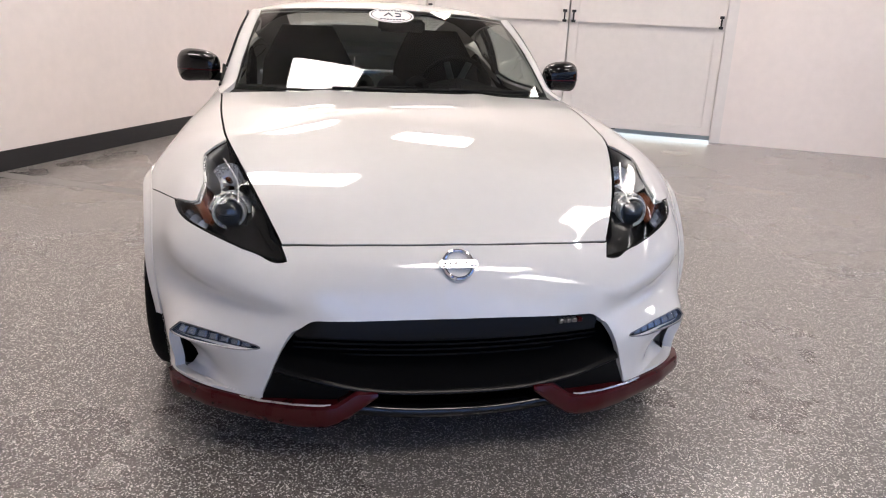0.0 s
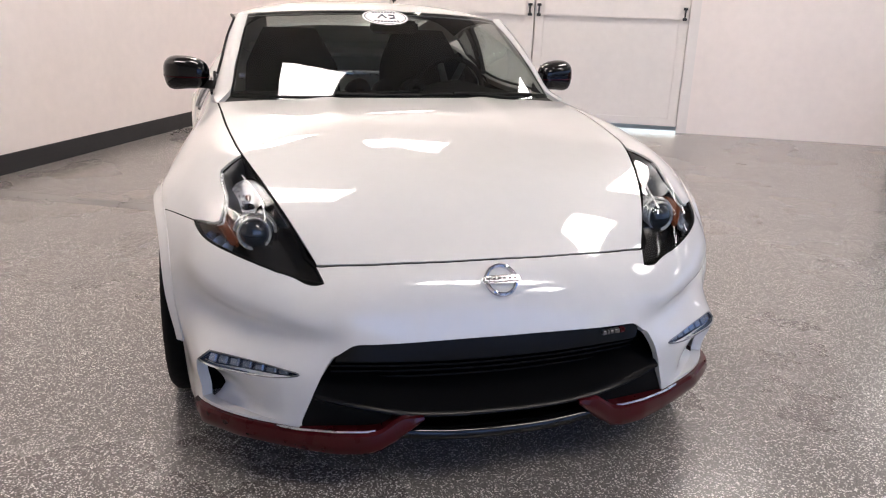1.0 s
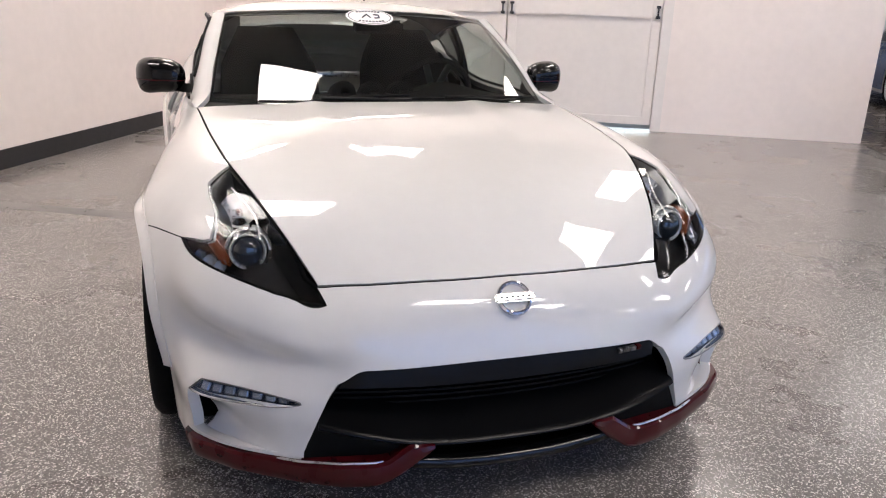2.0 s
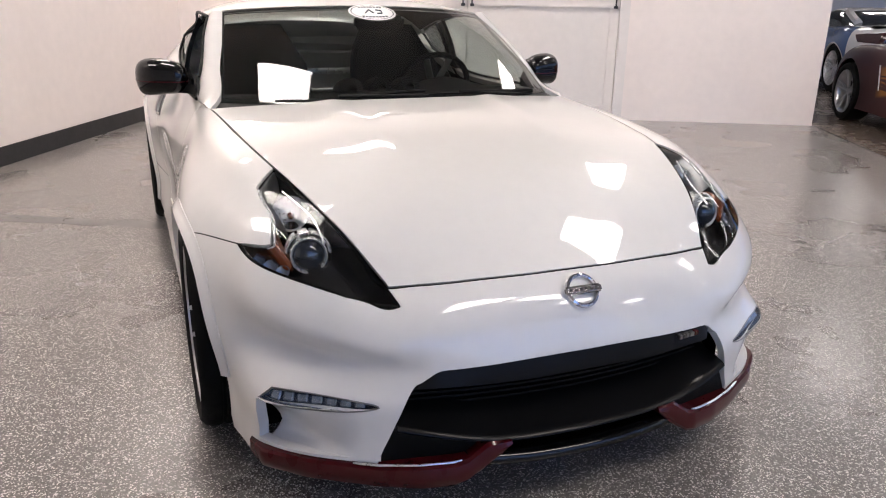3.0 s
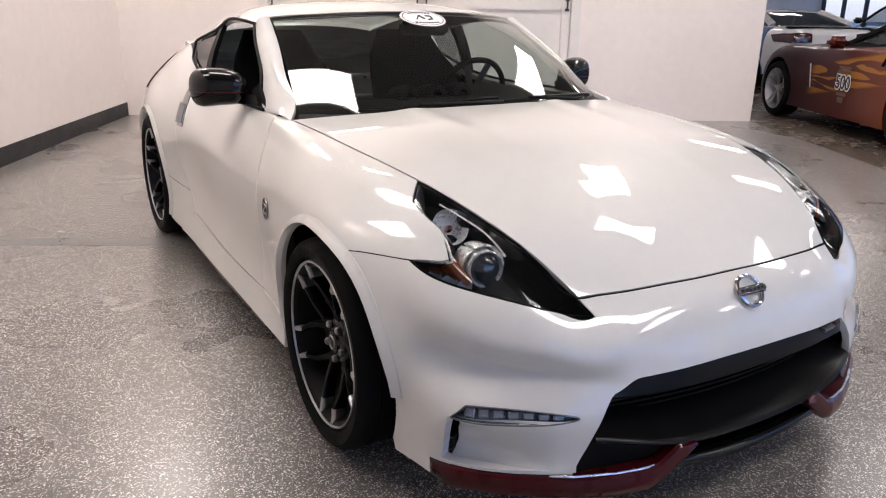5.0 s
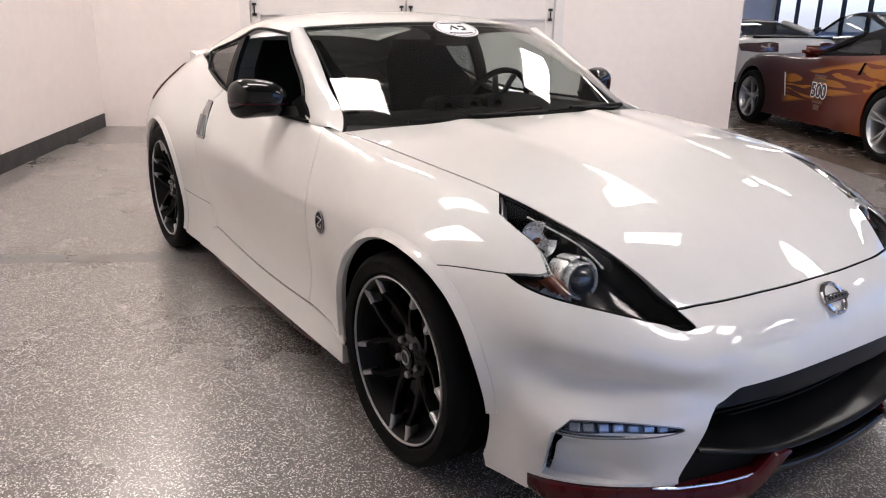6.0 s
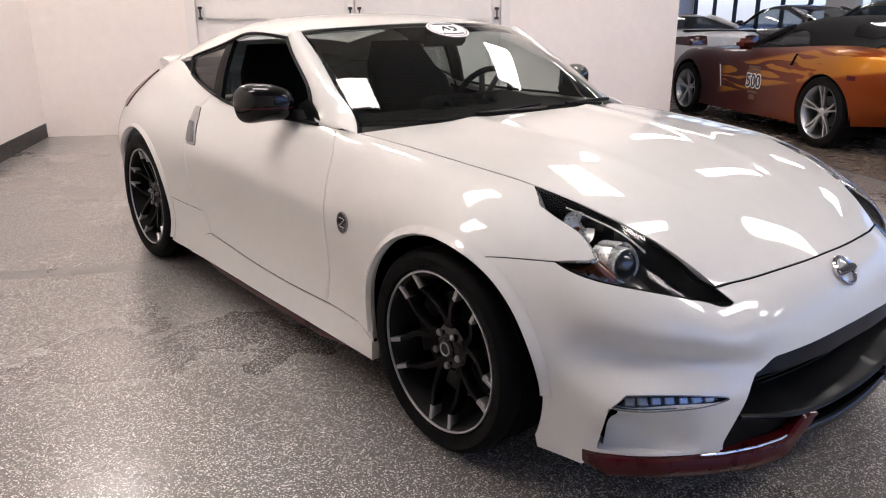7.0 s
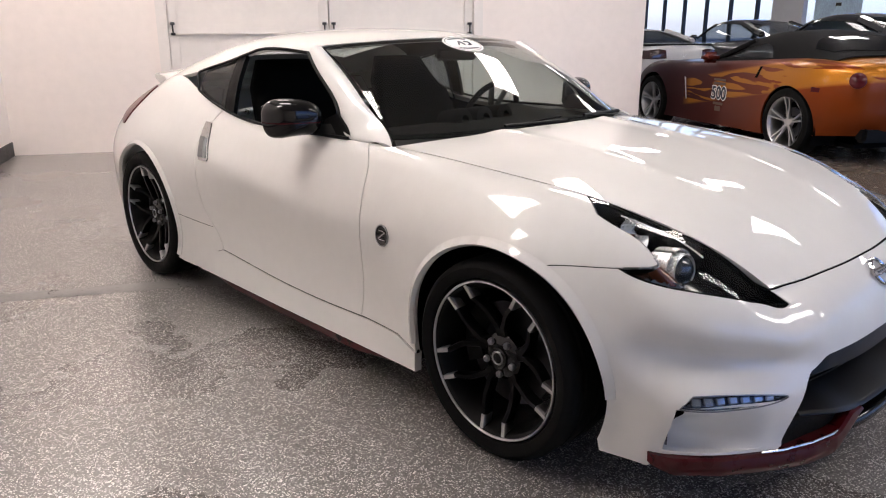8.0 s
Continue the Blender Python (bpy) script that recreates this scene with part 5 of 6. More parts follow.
def seat(x):
    s = new("seat")
    s.parent = CAR
    s.empty_display_size = .1
    s.location = (x, 1.52, .28)
    tagged(s, "black bucket seat with a tall headrest")
    rows_b = []
    for f in np.linspace(0, 1, 12):
        w = np.interp(f, [0, .3, .72, .86, 1], [.25, .27, .25, .20, .145])
        d = np.interp(f, [0, .6, .8, 1], [.10, .085, .075, .06])
        yy, zz = .18 + .30 * f, .16 + .70 * f
        ring = []
        for k in range(20):
            a = 2 * math.pi * k / 20
            cx, cy = math.cos(a), math.sin(a)
            ring.append((w * math.copysign(abs(cx) ** .55, cx), yy + d * math.copysign(abs(cy) ** .7, cy) - .05 * abs(cx) ** 3 * (f < .8), zz))
        rows_b.append(ring)
    part("backrest", swept(rows_b), M_INTERIOR, s, smooth=1.2)
    part("cushion", boxed((-.25, -.30, .02), (.25, .22, .18), .05, 4), M_INTERIOR, s, smooth=1.2)
    part("headrest", boxed((-.125, .41, .70), (.125, .52, .86), .05, 5), M_INTERIOR, s, smooth=1.2)
    part("shoulder_stripe", tube([(-.10, .37, .62), (0, .365, .63), (.10, .37, .62)], .006, 6), M_RED, s)


seat(-.37)
seat(.37)
part("centre_console", boxed((-.13, 1.05, .26), (.13, 1.95, .56), .03, 3), M_INTERIOR, CAR)

# ---- the bay and the showroom beside it ----
def bay_box(name, lo, hi, mat, label="", category="", kind="structure", bevel=0.0):
    ob = part(name, boxed(lo, hi, bevel), mat)
    ob.matrix_basis = BAY
    return tagged(ob, label, category, "", kind)


def concrete(name, base, rough):
    m = material(name, base, rough)
    return noisy(m, 1.2, 0.1, 0.06, 0.05, 60, 3.0)


M_BROWN = concrete("brown_concrete", (0.125, 0.098, 0.080), 0.25)
M_SHOWWALL = noisy(material("showroom_paint", (0.72, 0.71, 0.72), 0.6), 1.0, 0.03, 0.05)
M_MULLION = noisy(material("dark_mullion", (0.02, 0.02, 0.022), 0.4), 10, 0.2, 0.1)
M_PANE = thin_glass("window_pane", (0.66, 0.75, 1.0))
M_ASPHALT = noisy(material("asphalt", (0.05, 0.05, 0.052), 0.9), 3, 0.3, 0.05)
M_APRON = concrete("pale_concrete", (0.5, 0.5, 0.5), 0.8)
M_SEAM = noisy(material("floor_seam", (0.20, 0.191, 0.184), 0.35), 8, 0.3, 0.1, 0.1, 200)

bay_box("ground", (-60, -70, -0.5), (90, 70, -0.21), M_ASPHALT, "grey asphalt round the building", "ground")
bay_box("apron", (0.5, 0.2, -0.2), (6.5, 7, -0.004), M_APRON, "pale concrete apron outside the garage doors", "pavement")
bay_box("floor", (-0.3, -12.2, -0.2), (7.2, 0.15, 0), M_FLOOR, "speckled grey epoxy flake floor", "floor")
bay_box("floor_showroom", (7.2, -12.2, -0.2), (16.2, 16.2, -0.003), M_BROWN, "dark brown polished concrete floor", "floor")
bay_box("trim", (7.19, -12.2, -0.01), (7.212, -0.002, 0.002), M_MULLION, "thin dark strip between the floors", "trim")
bay_box("wall_west", (-0.2, -12.2, 0), (0, 0.2, CEIL), M_WALL, "plain off-white painted wall", "wall")
DOORX0, DOORX1, DOORZ = 1.62, 5.0, 2.75
for lo, hi in (((0, 0, 0), (DOORX0, 0.2, CEIL)), ((DOORX1, 0, 0), (7.18, 0.2, CEIL)), ((DOORX0, 0, DOORZ), (DOORX1, 0.2, CEIL))):
    bay_box("wall_north", lo, hi, M_WALL, "off-white painted wall beside the garage doors", "wall")
bay_box("wall_partition", (6.98, 0.2, 0), (7.18, 16.2, CEIL), M_SHOWWALL, "painted wall of the showroom", "wall")
bay_box("wall_far_north", (6.98, 16.2, 0), (16.4, 16.4, CEIL), M_SHOWWALL, "painted end wall of the showroom", "wall")
bay_box("ceiling", (-0.3, -12.4, CEIL), (16.4, 16.4, CEIL + .2), M_CEIL, "plain pale grey ceiling with panel lights", "ceiling")
bay_box("baseboard", (0, -12.0, 0), (0.012, -0.02, 0.145), M_BASE, "black rubber baseboard along the wall", "baseboard")
# shallow joint across the floor
bay_box("floor_joint", (0.02, -4.79, -0.01), (3.9, -4.66, 0.0006), M_SEAM, "smooth darker joint band across the floor", "floor")


# paired garage doors with stiles, rails and black pull handles
def garage_leaf(x0, x1):
    t = thing("garage_door", "white panelled garage door leaf with black handles", "garage door", BAY @ pose(x0, 0, 0), "garage doors")
    w = x1 - x0
    part("door_sheet", boxed((0.003, .045, .062), (w - .003, .085, DOORZ - .01), .003), M_DOORWHITE, t)
    for a, b in ((0.003, .10), (w - .10, w - .003)):
        part("stile", boxed((a, .02, .062), (b, .045, DOORZ - .01), .004), M_DOORWHITE, t)
    for z0, z1 in ((.062, .15), (1.215, 1.315), (2.55, 2.66)):
        part("rail", boxed((.10, .024, z0), (w - .10, .045, z1), .004), M_DOORWHITE, t)
    # unseen strips added behind the leaf's edges to keep sky light from leaking in
    for x, y in ((0, .087), (w, .102)):
        part("light_stop", boxed((x - .028, y, .062), (x + .028, y + .012, DOORZ - .01), .002, 1), M_DOORWHITE, t)
    part("drip_strip", boxed((.10, .012, 1.206), (w - .10, .03, 1.214), .002), M_DOORWHITE, t)
    for x in (.045, w - .045):
        h = part("pull_handle", tube([(x, -.012, 1.215), (x, -.014, 1.265), (x, -.012, 1.315)], .009, 8), M_BASE, t, "black pull handle")
        for z in (1.212, 1.318):
            part("handle_foot", boxed((x - .022, -.018, z - .014), (x + .022, .02, z + .014), .004, 1), M_BASE, h)


garage_leaf(DOORX0 + .02, 3.315)
garage_leaf(3.325, DOORX1 - .02)
part("bottom_seal", boxed((DOORX0 + .3, .04, .045), (3.95, .07, .064), .004), M_BASE).matrix_basis = BAY
tagged(bpy.data.objects["bottom_seal"], "torn black rubber door seal", "door seal")
for nm, lo, hi in (("door_frame", (DOORX0 - .09, -.018, 0), (DOORX0 + .018, .03, DOORZ + .1)), ("door_frame", (DOORX1 - .018, -.018, 0), (DOORX1 + .09, .03, DOORZ + .1)), ("door_frame", (DOORX0 + .018, -.018, DOORZ), (DOORX1 - .018, .03, DOORZ + .1))):
    bay_box(nm, lo, hi, M_DOORWHITE, "white door casing", "door frame", bevel=.004)

# glazed fronts: east side of the showroom, and an added unseen one behind the camera
def glazed_wall(name, m, length, posts, label, z1=2.9):
    t = tagged(thing(name, label, "window wall", m), kind="structure")
    part("sill_wall", boxed((0, 0, 0), (length, .15, .25)), M_SHOWWALL, t)
    part("head_wall", boxed((0, 0, z1), (length, .15, CEIL)), M_SHOWWALL, t)
    for p in posts:
        part("mullion", boxed((p - .035, .02, .25), (p + .035, .13, z1), .004, 1), M_MULLION, t)
    for a, b in zip(posts, posts[1:]):
        g = part("pane", boxed((a + .035, .07, .25), (b - .035, .078, z1)), M_PANE, t)
        g.visible_shadow = False
    return t


east_posts = [0.1, 1.3, 2.5, 3.7, 4.9, 6.1, 7.3, 8.5, 9.7] + [10.9 + 1.25 * k for k in range(14)]
glazed_wall("window_east", BAY @ pose(16.2, 16.2, 0, 0, 0, -90), 28.4, east_posts, "tall shop windows with dark mullions")
bay_box("wall_pier", (16.06, 8.05, 0.25), (16.19, 9.22, 2.9), M_SHOWWALL, "white pier between the shop windows", "wall")
POSTER = noisy(material("poster_blue", (0.55, 0.72, 0.92), 0.5), 3, 0.2, 0.1)
pz = thing("poster", "pale blue poster on the shop window", "poster", BAY @ pose(16.16, 7.0, 1.75))
part("sheet", boxed((-.01, -.75, -.55), (.0, .75, .65), .002, 1), POSTER, pz)
part("print_bar", boxed((-.016, -.12, -.02), (-.011, .06, .05), .002, 1), M_MULLION, pz)
# unseen south side: windows and wall added to tune the light from behind
glazed_wall("window_south_added", BAY @ pose(16.4, -12.2, 0, 0, 0, 180), 11.9, [.1 + 1.17 * k for k in range(11)], "tall shop windows with dark mullions", 3.8)
bay_box("wall_south_added", (-.2, -12.35, 0), (4.5, -12.2, CEIL), M_SHOWWALL, "plain painted wall added on the unseen south side", "wall")


M_PANEL = material("panel_glow", (0.9, 0.9, 0.9), 0.5, emit=(1, 0.905, 0.855), strength=LAMP)


M_PANELDIM = material("panel_glow_dim", (0.9, 0.9, 0.9), 0.5, emit=(1, 0.93, 0.91), strength=LAMP * 0.6)


def ceiling_light(x, y, w=1.2, d=0.6, mat=None):
    t = thing("ceiling_light", "white rectangular panel light on the pale ceiling", "ceiling light", BAY @ pose(x, y, CEIL), "ceiling panel lights")
    part("frame", boxed((-w / 2 - .02, -d / 2 - .02, -.05), (w / 2 + .02, d / 2 + .02, -.002), .004), M_DOORWHITE, t)
    part("diffuser", boxed((-w / 2, -d / 2, -.062), (w / 2, d / 2, -.052)), mat or M_PANEL, t)


ceiling_light(2.24, -5.13, 1.3, 0.65)
ceiling_light(0.85, -6.5, 1.25, 0.6)
for x, y in ((5.55, -8.5), (7.05, -8.5)):
    ceiling_light(x, y)
ceiling_light(2.48, -1.58, 0.9, 0.5)
# added panel without a known source, there to brighten the west wall
ceiling_light(0.5, -1.35, 0.45, 1.5)
ceiling_light(5.82, -2.3, 0.5, 2.1)
ceiling_light(5.97, -4.97, 0.85, 0.42)
for x in (8.9, 12.7):
    for y in (-9.3, -4.4, -1.2, 2.2, 6.5, 11):
        ceiling_light(x, y, mat=M_PANELDIM)

# ---- cars in the showroom ----
def show_car(root, mat, wheel_mat, stations, wheelbase, arch_r, tops, top_mat, side_open=(.95, 1.75), spoiler=False):
    """A coupe from flank stations: body sides, deck, cabin, glass and wheels."""
    mir = [[(-x, y, z) for x, y, z in s] for s in stations]
    F = Surface(list(reversed(mir[1:4])) + list(stations))
    u0 = F.find([stations[0][3]])[0][0]
    u1 = F.tu[-1]
    tv = F.tv[-1]
    def arc(cy, r):
        pts = [(.9, cy + r * math.cos(radians(a)), .335 + r * math.sin(radians(a))) for a in np.linspace(-28, 208, 34)]
        return F.find(pts, (.05, 1, 1))
    fa, ra = arc(0, arch_r), arc(wheelbase, arch_r + .01)
    ub = lambda uv: uv[0]
    loop = np.concatenate([np.array([(u, 0) for u in np.linspace(u0, u1, 60)])[:-1], np.array([(u1, v) for v in np.linspace(0, tv, 8)])[:-1],
        np.array([(u, tv) for u in np.linspace(u1, ra[0][0], 12)])[:-1], ra, np.array([(u, tv) for u in np.linspace(ra[-1][0], fa[0][0], 16)])[1:-1], fa, np.array([(u, tv) for u in np.linspace(fa[-1][0], u0, 12)])[1:], np.array([(u0, v) for v in np.linspace(tv, 0, 8)])[1:-1]])
    side = trimmed(F, loop, (), .05, 0, .02)
    for m in (True, False):
        panel("body_side", side, mat, root, m)
    rows = []
    for u in np.linspace(u0, u1, 26):
        x, y, z = F.at([(u, 0.0)])[0]
        x = max(x, .012)
        rows.append(across((x, y, z), [(x * f, y, z + .03 * min(1, x / .5) * (1 - f ** 2)) for f in (0, .35, .7)]))
    D = Surface(rows)
    panel("deck", trimmed(D, whole(D, .002), (), .06, 0, 0), mat, root)
    G = Surface([across(r[-1], r[:-1]) for r in tops])
    return F, D, G, side


def show_wheel(root, side, x, y, r, mat):
    w = new("wheel")
    w.empty_display_size = .1
    w.parent = root
    w.matrix_basis = Matrix.Translation((side * x, y, r)) @ pose(0, 0, 0, 0, 0, 180 if side < 0 else 0)
    lip = r * .745
    part("tyre", lathe([(-.008, lip), (.008, lip + .02), (.010, lip + .05), (-.004, r - .006), (-.03, r), (-.20, r), (-.23, r - .02), (-.23, lip)], 48, "x"), M_RUBBER, w)
    rim = part("rim", lathe([(-.20, lip - .02), (-.03, lip - .02), (-.006, lip - .006), (.002, lip), (-.008, lip + .004)], 48, "x"), mat, w)
    for k in range(5):
        for sg in (-1, 1):
            a = radians(72 * k + 18 + 6 * sg)
            a2 = radians(72 * k + 18 + 8.5 * sg)
            secs = []
            for f in (0, .5, 1):
                aa, rr = a + (a2 - a) * f, .03 + (lip - .03) * f
                t, e = Vector((0, -math.sin(aa), math.cos(aa))), Vector((-.045 + .04 * f * f, math.cos(aa) * rr, math.sin(aa) * rr))
                ww = .020
                secs.append([tuple(e + t * c * ww + Vector((h, 0, 0))) for c, h in ((-.5, -.02), (-.4, .004), (.4, .004), (.5, -.02))])
            part("spoke", swept(secs), mat, rim)
    part("hub", lathe([(-.08, .055), (-.045, .045), (-.038, .028), (-.036, .0005)], 24, "x"), mat, rim)
    part("brake_disc", lathe([(-.12, .06), (-.11, .15), (-.13, .15)], 32, "x"), M_DARKSTEEL, w)


VETTE = []


def vs(*p):
    VETTE.append(p)


vs((0, -.90, .60), (0, -.93, .54), (0, -.96, .46), (0, -.96, .36), (0, -.95, .26), (0, -.92, .16))
vs((.40, -.84, .62), (.42, -.88, .55), (.43, -.91, .46), (.43, -.91, .36), (.42, -.90, .26), (.42, -.88, .16))
vs((.60, -.58, .70), (.70, -.62, .62), (.75, -.65, .50), (.76, -.66, .38), (.76, -.65, .27), (.75, -.63, .16))
vs((.64, -.33, .79), (.78, -.35, .76), (.86, -.36, .62), (.88, -.37, .46), (.88, -.37, .30), (.86, -.37, .17))
vs((.64, .0, .84), (.78, .0, .845), (.89, .0, .72), (.915, .0, .50), (.91, .0, .30), (.90, .0, .17))
vs((.66, .5, .86), (.76, .5, .845), (.85, .5, .73), (.875, .5, .52), (.87, .5, .32), (.88, .5, .17))
vs((.74, 1.2, .89), (.80, 1.2, .855), (.85, 1.2, .73), (.868, 1.2, .52), (.865, 1.2, .32), (.875, 1.2, .17))
vs((.74, 1.9, .93), (.82, 1.9, .88), (.88, 1.9, .76), (.90, 1.9, .55), (.89, 1.9, .32), (.88, 1.9, .18))
vs((.72, 2.6, .975), (.83, 2.6, .925), (.92, 2.6, .79), (.935, 2.6, .55), (.93, 2.6, .35), (.92, 2.6, .20))
vs((.70, 3.1, .97), (.80, 3.1, .92), (.87, 3.12, .78), (.88, 3.12, .58), (.87, 3.12, .40), (.84, 3.1, .26))
vs((.52, 3.36, .96), (.60, 3.40, .91), (.65, 3.42, .78), (.66, 3.42, .58), (.65, 3.40, .40), (.60, 3.34, .28))
vs((0, 3.44, .955), (0, 3.48, .90), (0, 3.50, .78), (0, 3.50, .58), (0, 3.47, .40), (0, 3.40, .28))


def roof_rows(base_y, head_y, peak_y, tail_y, z_head, z_peak, z_tail, zb0=.87, zb1=.95, wide=.70):
    rows = []
    for y, zc, k in ((base_y, zb0 + .03, 0), ((base_y + head_y) / 2, (zb0 + z_head) / 2 + .05, .5), (head_y, z_head, 1), (peak_y, z_peak, 1), ((peak_y + tail_y) / 2, (z_peak + z_tail) / 2 + .045, .8), (tail_y, z_tail, .1)):
        zb = np.interp(y, [base_y, tail_y], [zb0, zb1])
        h = max(zc - zb, .02)
        rows.append([(0, y, zc), (wide * .45, y, zc - .03 * h), (wide * .78, y + .01, zb + h * .80), (wide * .93, y + .02, zb + h * .42), (wide * 1.03, y + .02, zb - .01)])
    return rows


def flame_paint():
    """Wine red at the nose that turns to orange at the tail, with gold licks along the sides."""
    m = material("flame_paint", (0.3, 0.06, 0.02), 0.4, 0.7, 0.3, 0.03, 0.2)
    t, b = m.node_tree, m.node_tree.nodes["Principled BSDF"]
    tc = t.nodes.new("ShaderNodeTexCoord")
    sep = t.nodes.new("ShaderNodeSeparateXYZ")
    link(m, tc.outputs["Object"], sep.inputs[0])
    mr = node(m, "ShaderNodeMapRange")
    mr.inputs["From Min"].default_value, mr.inputs["From Max"].default_value = 0.3, 2.6
    link(m, sep.outputs["Y"], mr.inputs["Value"])
    ramp = t.nodes.new("ShaderNodeValToRGB")
    ramp.color_ramp.elements[0].color, ramp.color_ramp.elements[1].color = (0.03, 0.003, 0.006, 1), (0.20, 0.036, 0.004, 1)
    e = ramp.color_ramp.elements.new(0.5)
    e.color = (0.08, 0.010, 0.005, 1)
    link(m, mr.outputs[0], ramp.inputs[0])
    mp = node(m, "ShaderNodeMapping")
    mp.inputs["Scale"].default_value = (1, 0.30, 3.2)
    link(m, tc.outputs["Object"], mp.inputs["Vector"])
    n = node(m, "ShaderNodeTexNoise", Scale=2.4, Detail=1.5)
    n.inputs["Distortion"].default_value = 2.0
    link(m, mp.outputs[0], n.inputs["Vector"])
    g = node(m, "ShaderNodeMapRange")
    g.inputs["From Min"].default_value, g.inputs["From Max"].default_value = 0.42, 0.455
    link(m, n.outputs["Fac"], g.inputs["Value"])
    front = node(m, "ShaderNodeMapRange")
    front.inputs["From Min"].default_value, front.inputs["From Max"].default_value = 0.70, 0.85
    link(m, sep.outputs["Y"], front.inputs["Value"])
    # the gold lies in a belt that climbs from the door to the rear fender
    line = t.nodes.new("ShaderNodeMath")
    line.operation = "MULTIPLY_ADD"
    link(m, sep.outputs["Y"], line.inputs[0])
    line.inputs[1].default_value, line.inputs[2].default_value = -0.165, -0.38
    off = t.nodes.new("ShaderNodeMath")
    link(m, sep.outputs["Z"], off.inputs[0])
    link(m, line.outputs[0], off.inputs[1])
    dist = t.nodes.new("ShaderNodeMath")
    dist.operation = "ABSOLUTE"
    link(m, off.outputs[0], dist.inputs[0])
    low = node(m, "ShaderNodeMapRange")
    low.inputs["From Min"].default_value, low.inputs["From Max"].default_value = 0.17, 0.14
    link(m, dist.outputs[0], low.inputs["Value"])
    mul = t.nodes.new("ShaderNodeMath")
    mul.operation = "MULTIPLY"
    link(m, g.outputs[0], mul.inputs[0])
    link(m, low.outputs[0], mul.inputs[1])
    mul2 = t.nodes.new("ShaderNodeMath")
    mul2.operation = "MULTIPLY"
    link(m, mul.outputs[0], mul2.inputs[0])
    link(m, front.outputs[0], mul2.inputs[1])
    mix = t.nodes.new("ShaderNodeMix")
    mix.data_type = "RGBA"
    link(m, mul2.outputs[0], mix.inputs["Factor"])
    link(m, ramp.outputs[0], mix.inputs["A"])
    mix.inputs["B"].default_value = (0.36, 0.135, 0.010, 1)
    link(m, mix.outputs["Result"], b.inputs["Base Color"])
    return m


M_FLAME = flame_paint()
M_SOFTTOP = noisy(material("soft_top_cloth", (0.005, 0.005, 0.006), 0.8, spec=0.2), 20, 0.2, 0.05, 0.3, 300)
orange = thing("convertible_car", "wine red and orange convertible with gold flames and black soft top", "car", BAY @ pose(8.60, .607, 0, 0, 0, 180), "showroom cars")
tops = roof_rows(.90, 1.60, 2.15, 3.05, 1.19, 1.255, 1.02, .87, .975)
F, D, G, side = show_car(orange, M_FLAME, M_SILVER, VETTE, 2.686, .37, tops, M_SOFTTOP)
gu = [G.find([(0, y, z)])[0][0] for y, z in ((1.58, 1.19), (1.65, 1.20))]
panel("windscreen", trimmed(G, band(G, 0.01, gu[0], .06, G.tv[-1] - .06), (), .06, 0, 0), M_TINT, orange)
winloop = lambda sgn: G.find([(sgn * .70, 1.33, .97), (sgn * .66, 1.62, 1.10), (sgn * .64, 1.85, 1.13), (sgn * .66, 2.02, 1.10), (sgn * .70, 2.12, .96), (sgn * .71, 1.6, .945)])
wl = [winloop(1), winloop(-1)]
panel("soft_top", trimmed(G, whole(G, .001), (band(G, 0.02, gu[0] - .02, .08, G.tv[-1] - .08), wl[0], wl[1]), .05, 0, .01), M_SOFTTOP, orange, label="black cloth soft top")
for w in wl:
    g = panel("side_window", trimmed(G, w, (), .05, .002, 0), M_GLASS, orange)
back = G.find([(.0, 2.55, 1.20), (.30, 2.55, 1.19), (.52, 2.57, 1.13), (.62, 2.66, 1.06), (.60, 2.90, 1.03), (.30, 2.95, 1.05), (.0, 2.96, 1.06)])
back = np.concatenate([back, np.array([(u, G.tv[-1] - v) for u, v in back[::-1]])[1:-1]])
panel("rear_window", trimmed(G, back, (), .05, 0, .004, .006), M_GLOSSBLACK, orange, label="dark glossy rear window in the soft top")
